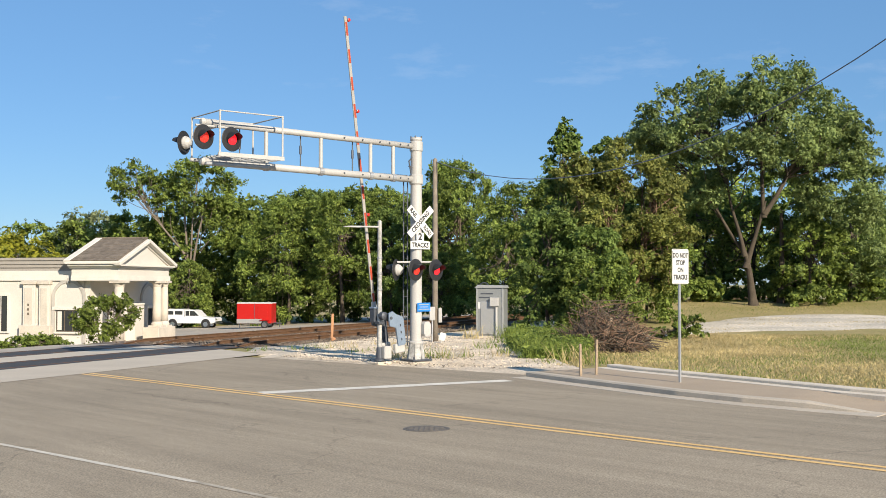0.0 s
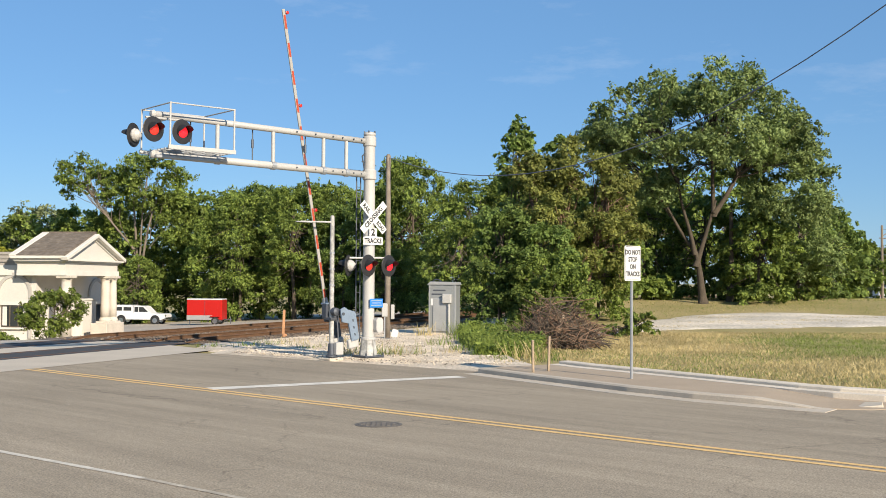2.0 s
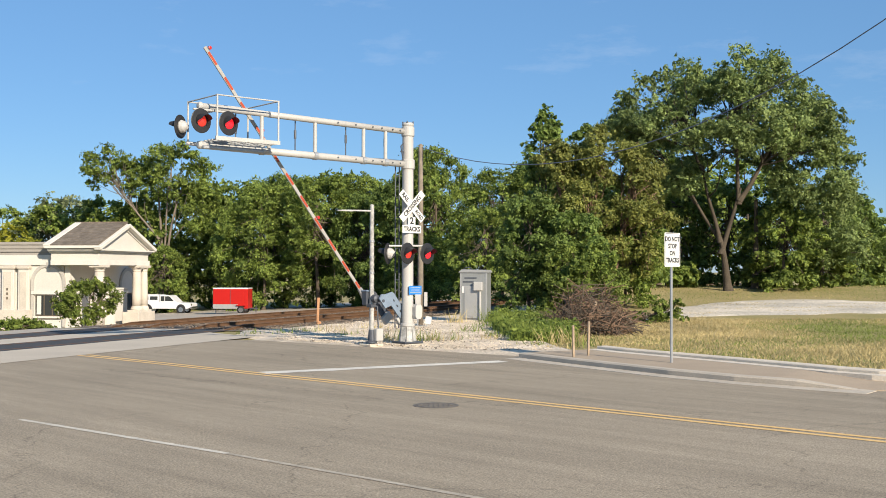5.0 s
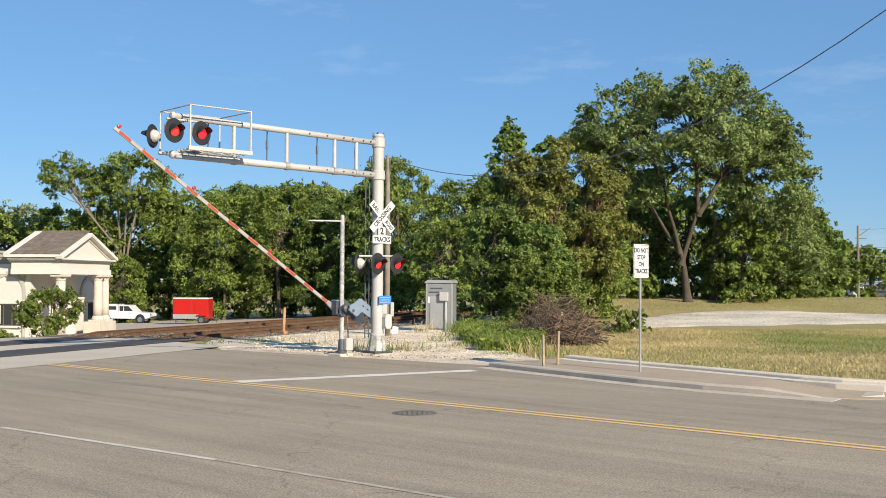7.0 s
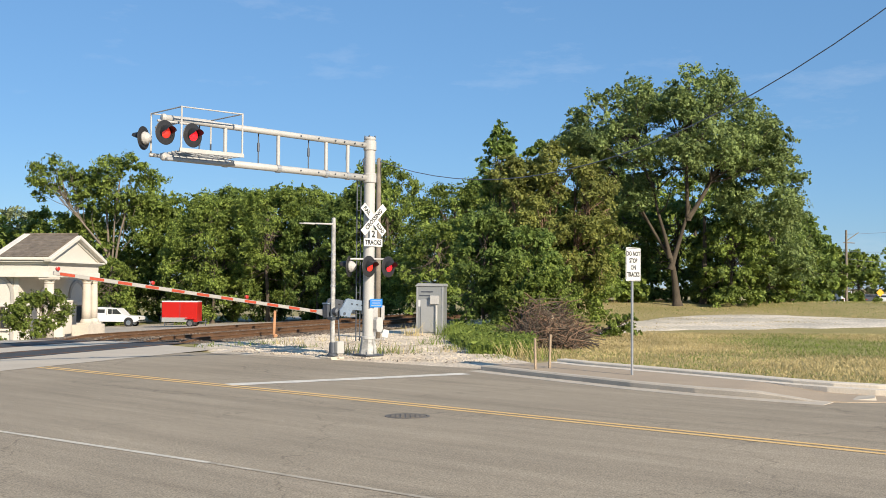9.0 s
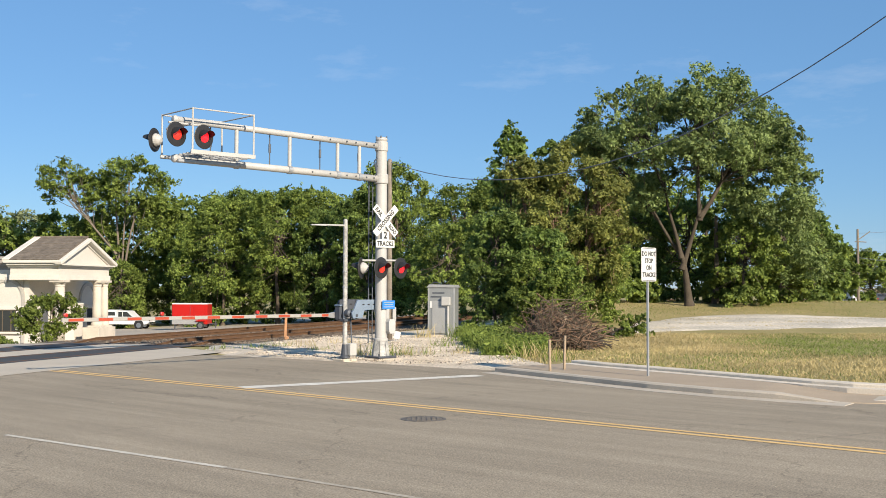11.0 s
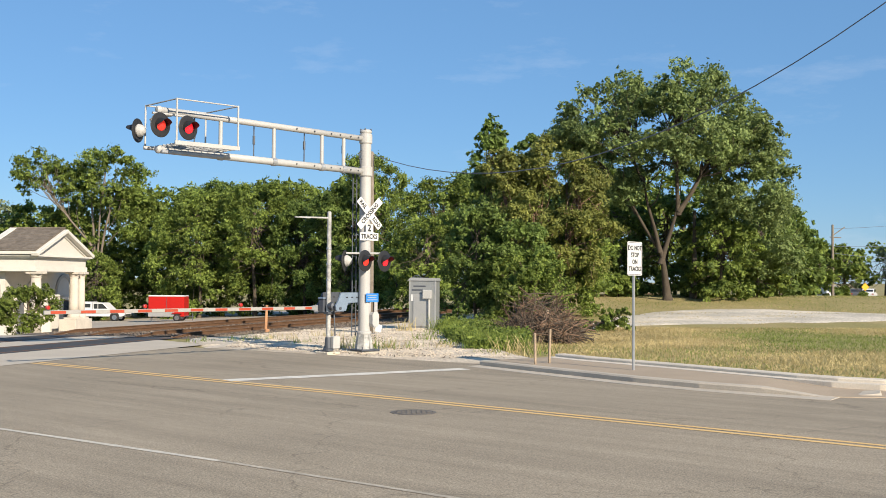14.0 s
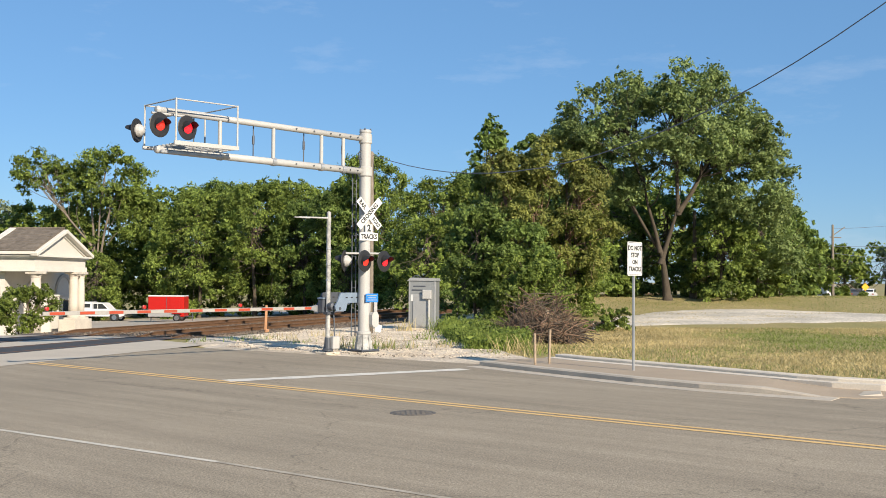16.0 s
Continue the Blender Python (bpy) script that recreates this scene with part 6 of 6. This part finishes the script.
def back_side(x, y):
    """Distance past the sidewalk's back edge, into the field."""
    pts = [(4.55, 28.0), (7.05, 24.05), (8.55, 21.75), (9.75, 20.6), (14, 18.4), (30, 10.4)]
    best = 1e9
    for (ax, ay), (bx, by) in zip(pts, pts[1:]):
        dx, dy = bx - ax, by - ay
        t = min(1, max(0, ((x - ax) * dx + (y - ay) * dy) / (dx * dx + dy * dy)))
        d = math.hypot(x - ax - dx * t, y - ay - dy * t)
        if d < abs(best):
            best = d if (dx * (y - ay) - dy * (x - ax)) > 0 else -d
    return best


def in_field(x, y, rng):
    if back_side(x, y) < 0.05 or (x < 4.6 and y < 36):
        return False
    if y > np.interp(x, [7.6, 10, 13, 17, 22, 28, 40], [44.6, 46.6, 48.4, 49.2, 50.6, 52.6, 55.6]):
        return False
    return True


def past_track(x, y, rng):
    return y > np.interp(x, [9, 12.5, 16.5, 21, 27, 40], [50, 56, 60, 61, 58.2, 58.6])


def green_patch(x, y):
    return 0.8 * noise.noise((x * 0.16, y * 0.16, 2.0)) + 0.9 * math.exp(-((x - 20) / 5.0) ** 2 - ((y - 38.5) / 4.0) ** 2)


blades("dry_grass", scatter(80000, 4.6, 30, 20, 47, 71, lambda x, y, r: in_field(x, y, r) and green_patch(x, y) < 0.25 + r.uniform(-0.3, 0.3)), 0.065, 0.024, "straw", 71, "short dry straw-coloured grass in the field", 0.6)
blades("green_grass", scatter(34000, 4.6, 34, 20, 47, 72, lambda x, y, r: in_field(x, y, r) and green_patch(x, y) > 0.15 + r.uniform(-0.25, 0.35)), 0.055, 0.022, "leaf_fresh", 72, "short green grass patches in the field", 0.5)
blades("far_grass", scatter(15000, 9, 50, 55, 90, 73, past_track), 0.07, 0.026, "straw", 73, "mown yellow-green grass past the field track", 0.6)
blades("far_green_grass", scatter(15000, 9, 50, 55, 90, 74, past_track), 0.07, 0.026, "leaf_fresh", 74, "mown green grass past the field track", 0.6)


def on_track(x, y, rng):
    near = np.interp(x, [7.6, 10, 13, 17, 22, 28, 40], [44.8, 47.0, 48.8, 49.6, 51, 53, 56])
    far = np.interp(x, [7.8, 10, 12.5, 16.5, 21, 27, 40], [45.6, 50.5, 55.5, 59.5, 60.5, 57.5, 58])
    return near - 0.4 < y < far + 0.4 and noise.noise((x * 0.22, y * 0.8, 6)) > 0.16 + rng.uniform(-0.1, 0.2)


blades("track_weeds", scatter(3500, 8, 36, 44, 61, 77, on_track), 0.07, 0.03, "straw", 77, "thin dry weeds in streaks on the stony field track", 0.7)


def tall_zone(x, y, rng):
    edge = 2.3 + 0.35 * noise.noise((x * 0.7, y * 0.7, 1))
    return x > edge + max(0, (32.3 - y)) * 0.8 and x < 4.0 + (y - 32) * 0.2 and y > 32.4 + noise.noise((x, y, 4)) * 0.6


blades("tall_weeds", scatter(8000, 1.8, 7.5, 31.0, 45.5, 75, tall_zone), 0.46, 0.02, "leaf_fresh", 75, "tall fresh green weeds beside the gravel", 0.25, 2, "weeds")


def weed_leaves():
    """Broad weed leaves on stems of differing height, clumped by a slow noise."""
    rng = np.random.default_rng(76)
    spots = np.array(scatter(2300, 1.8, 7.5, 31.0, 45.5, 76, tall_zone))
    tall = np.array([0.34 + 0.3 * noise.noise((x * 0.9, y * 0.9, 8)) for x, y, z in spots])
    p = np.repeat(spots, 7, axis=0)
    h = np.repeat(tall, 7)
    p[:, 2] += h * rng.uniform(0.1, 1.25, len(p)) + 0.02
    p[:, :2] += rng.normal(size=(len(p), 2)) * 0.07
    n = rng.normal(size=(len(p), 3)) * 0.5 + np.array([0, -0.2, 0.8])
    tagged(new("weed_leaves", quads_mesh("weed_leaves", leaves(p, n, 0.085, rng, 1.7), M["leaf_fresh"])), "broad green weed leaves beside the gravel", "weeds", kind="stuff")


weed_leaves()


def tuft(x, y, h, n, seed, key="leaf_fresh", spread=0.22, w=0.026):
    rng = np.random.default_rng(seed)
    spots = [(x + rng.normal() * spread, y + rng.normal() * spread, land(x, y) + 0.01) for _ in range(n)]
    return blades("weed_tuft", spots, h, w, key, seed, "tuft of green weeds in the gravel", 0.45, 1, "weeds")


for i, (x, y, h, n) in enumerate([(-1.25, 32.2, 0.34, 60), (-1.0, 32.7, 0.4, 60), (-0.3, 32.3, 0.36, 60), (0.1, 32.6, 0.34, 50), (0.5, 32.9, 0.25, 40), (2.0, 34.5, 0.32, 60), (1.7, 33.2, 0.22, 40), (1.2, 37.5, 0.3, 50), (1.9, 41.0, 0.4, 60), (0.9, 44.2, 0.5, 60), (2.4, 44.3, 0.6, 70), (-2.9, 35.5, 0.2, 40), (-3.6, 37.5, 0.25, 50), (-4.6, 37.6, 0.2, 50), (-5.2, 36.4, 0.18, 50), (-2.2, 39.5, 0.25, 60), (-6.2, 36.2, 0.16, 40), (3.0, 30.6, 0.2, 50), (3.5, 29.6, 0.2, 50), (4.3, 30.3, 0.35, 50)]):
    tuft(x, y, h, n, 200 + i, "leaf_fresh" if i % 3 else "straw", 0.3)
tuft(3.9, 31.4, 0.45, 90, 240, "straw", 0.35)


# stones of the verge
def stones(name, spots, size, seed, key, label):
    rng = np.random.default_rng(seed)
    verts, faces = [], []
    base = np.array([(1, 0, 0), (-1, 0, 0), (0, 1, 0), (0, -1, 0), (0, 0, 0.8), (0, 0, -0.5)])
    tri = [(0, 2, 4), (2, 1, 4), (1, 3, 4), (3, 0, 4), (2, 0, 5), (1, 2, 5), (3, 1, 5), (0, 3, 5)]
    for p in spots:
        k = len(verts)
        s = size * rng.uniform(0.4, 1.4)
        a = rng.uniform(0, 6.28)
        c, sn = math.cos(a), math.sin(a)
        for v in base * rng.uniform(0.6, 1.2, (6, 3)) * s:
            verts.append((p[0] + c * v[0] - sn * v[1], p[1] + sn * v[0] + c * v[1], p[2] + 0.03 + v[2]))
        faces += [tuple(k + i for i in f) for f in tri]
    ob = new(name, mesh_from(name, verts, faces, M[key]))
    return tagged(ob, label, "stones", kind="stuff")


def on_verge(x, y, rng):
    s = (x - ROAD_O.x) * ROAD_S.x + (y - ROAD_O.y) * ROAD_S.y
    r = (x - ROAD_O.x) * ROAD_R.x + (y - ROAD_O.y) * ROAD_R.y
    q = RAIL_N.x * x + RAIL_N.y * y
    return r > 7.5 + 0.07 * (5 - s) and q > -19.6 and -5.0 < x < 3.2


stones("verge_stones", [(x, y, z + 0.042) for x, y, z in scatter(8000, -7, 3.4, 28.5, 46, 81, on_verge)], 0.026, 81, "gravel", "loose pale crushed stones on the verge")
stones("verge_debris", [(x, y, z + 0.042) for x, y, z in scatter(1300, -7, 3.4, 28.5, 46, 84, lambda x, y, r: on_verge(x, y, r) and noise.noise((x * 0.8, y * 0.8, 3)) > 0.05)], 0.026, 84, "ballast", "brown debris and darker stones strewn on the verge")
stones("ballast_stones", scatter(6000, -13, 3, 34, 62, 82, lambda x, y, r: -27.5 < RAIL_N.x * x + RAIL_N.y * y < -19.2 and RAIL_U.x * x + RAIL_U.y * y > 33.5), 0.06, 82, "ballast", "loose brown ballast stones along the tracks")


def brush_pile(at, rx, ry, h, n, seed):
    rng = np.random.default_rng(seed)
    pile = thing("brush_pile", at, "tangled heap of dead brown branches and twigs", "brush pile")
    for k in range(4):
        bm = bmesh.new()
        for i in range(n // 4):
            a, u = rng.uniform(0, 6.28), rng.uniform(0, 1) ** 0.6
            x, y = rx * u * math.cos(a), ry * u * math.sin(a)
            z = rng.uniform(0, 1) * h * (1 - u * u * 0.85) * (0.62 + 0.5 * abs(math.sin(1.7 * a + 0.6)))
            d = Vector((rng.normal() * 1.0, rng.normal() * 0.8, rng.normal() * 0.6 + 0.45)).normalized()
            ln = rng.uniform(0.4, 1.9)
            c = Vector((x, y, z))
            lo, hi = c - d * ln / 2, c + d * ln / 2
            if lo.z < 0.0:
                lo.z = 0.0
            if hi.z < 0.02:
                hi.z = 0.05
            r = rng.uniform(0.008, 0.028)
            limb(bm, lo, hi, r, r * 0.4, rng, 0.08, 3, 5)
        part("branch_layer", bm, M[("dead_wood", "bark", "dead_wood", "bark")[k]], pile, "dead brown branches")
    return pile


brush_pile(on_land(5.5, 38.3), 1.45, 2.5, 1.5, 1100, 91)
log = thing("fallen_log", on_land(5.2, 37.0, 0.55), "short pale broken log on the brush pile", "log")
bm = bmesh.new()
limb(bm, (0, 0, -0.45), (0.35, 0.1, 0.55), 0.07, 0.05, np.random.default_rng(3), 0.05, 4, 8)
part("stem", bm, M["stake"], log)

# small litter on the street
stones("road_grit", scatter(40, -14, 9, 8, 27, 83, lambda x, y, r: (x - ROAD_O.x) * ROAD_R.x + (y - ROAD_O.y) * ROAD_R.y < 5.3), 0.009, 83, "pale_gravel", "scattered pale grit on the asphalt")


# ---- what moves ----
GATE_ANGLES = [(0, 82.6), (1.5, 82.3), (1.8, 81.2), (2, 79.0), (2.5, 73.0), (3, 68.4), (3.5, 64.0), (4, 59.3), (4.2, 57.5), (5, 50.4), (6.3, 38.9), (6.8, 34.2), (7.3, 29.5), (7.8, 23.2), (8.3, 15.5), (8.6, 11.8), (8.8, 8.8), (9, 7.1), (9.2, 6.1), (10, 2.6), (10.6, 0.8), (11.3, -0.0), (12.5, 0.1), (16, -0.1)]


def motions():
    walk(arm, [(t, pose(PIV.x, PIV.y, PIV.z, 0, -a, 0)) for t, a in GATE_ANGLES])


motions()
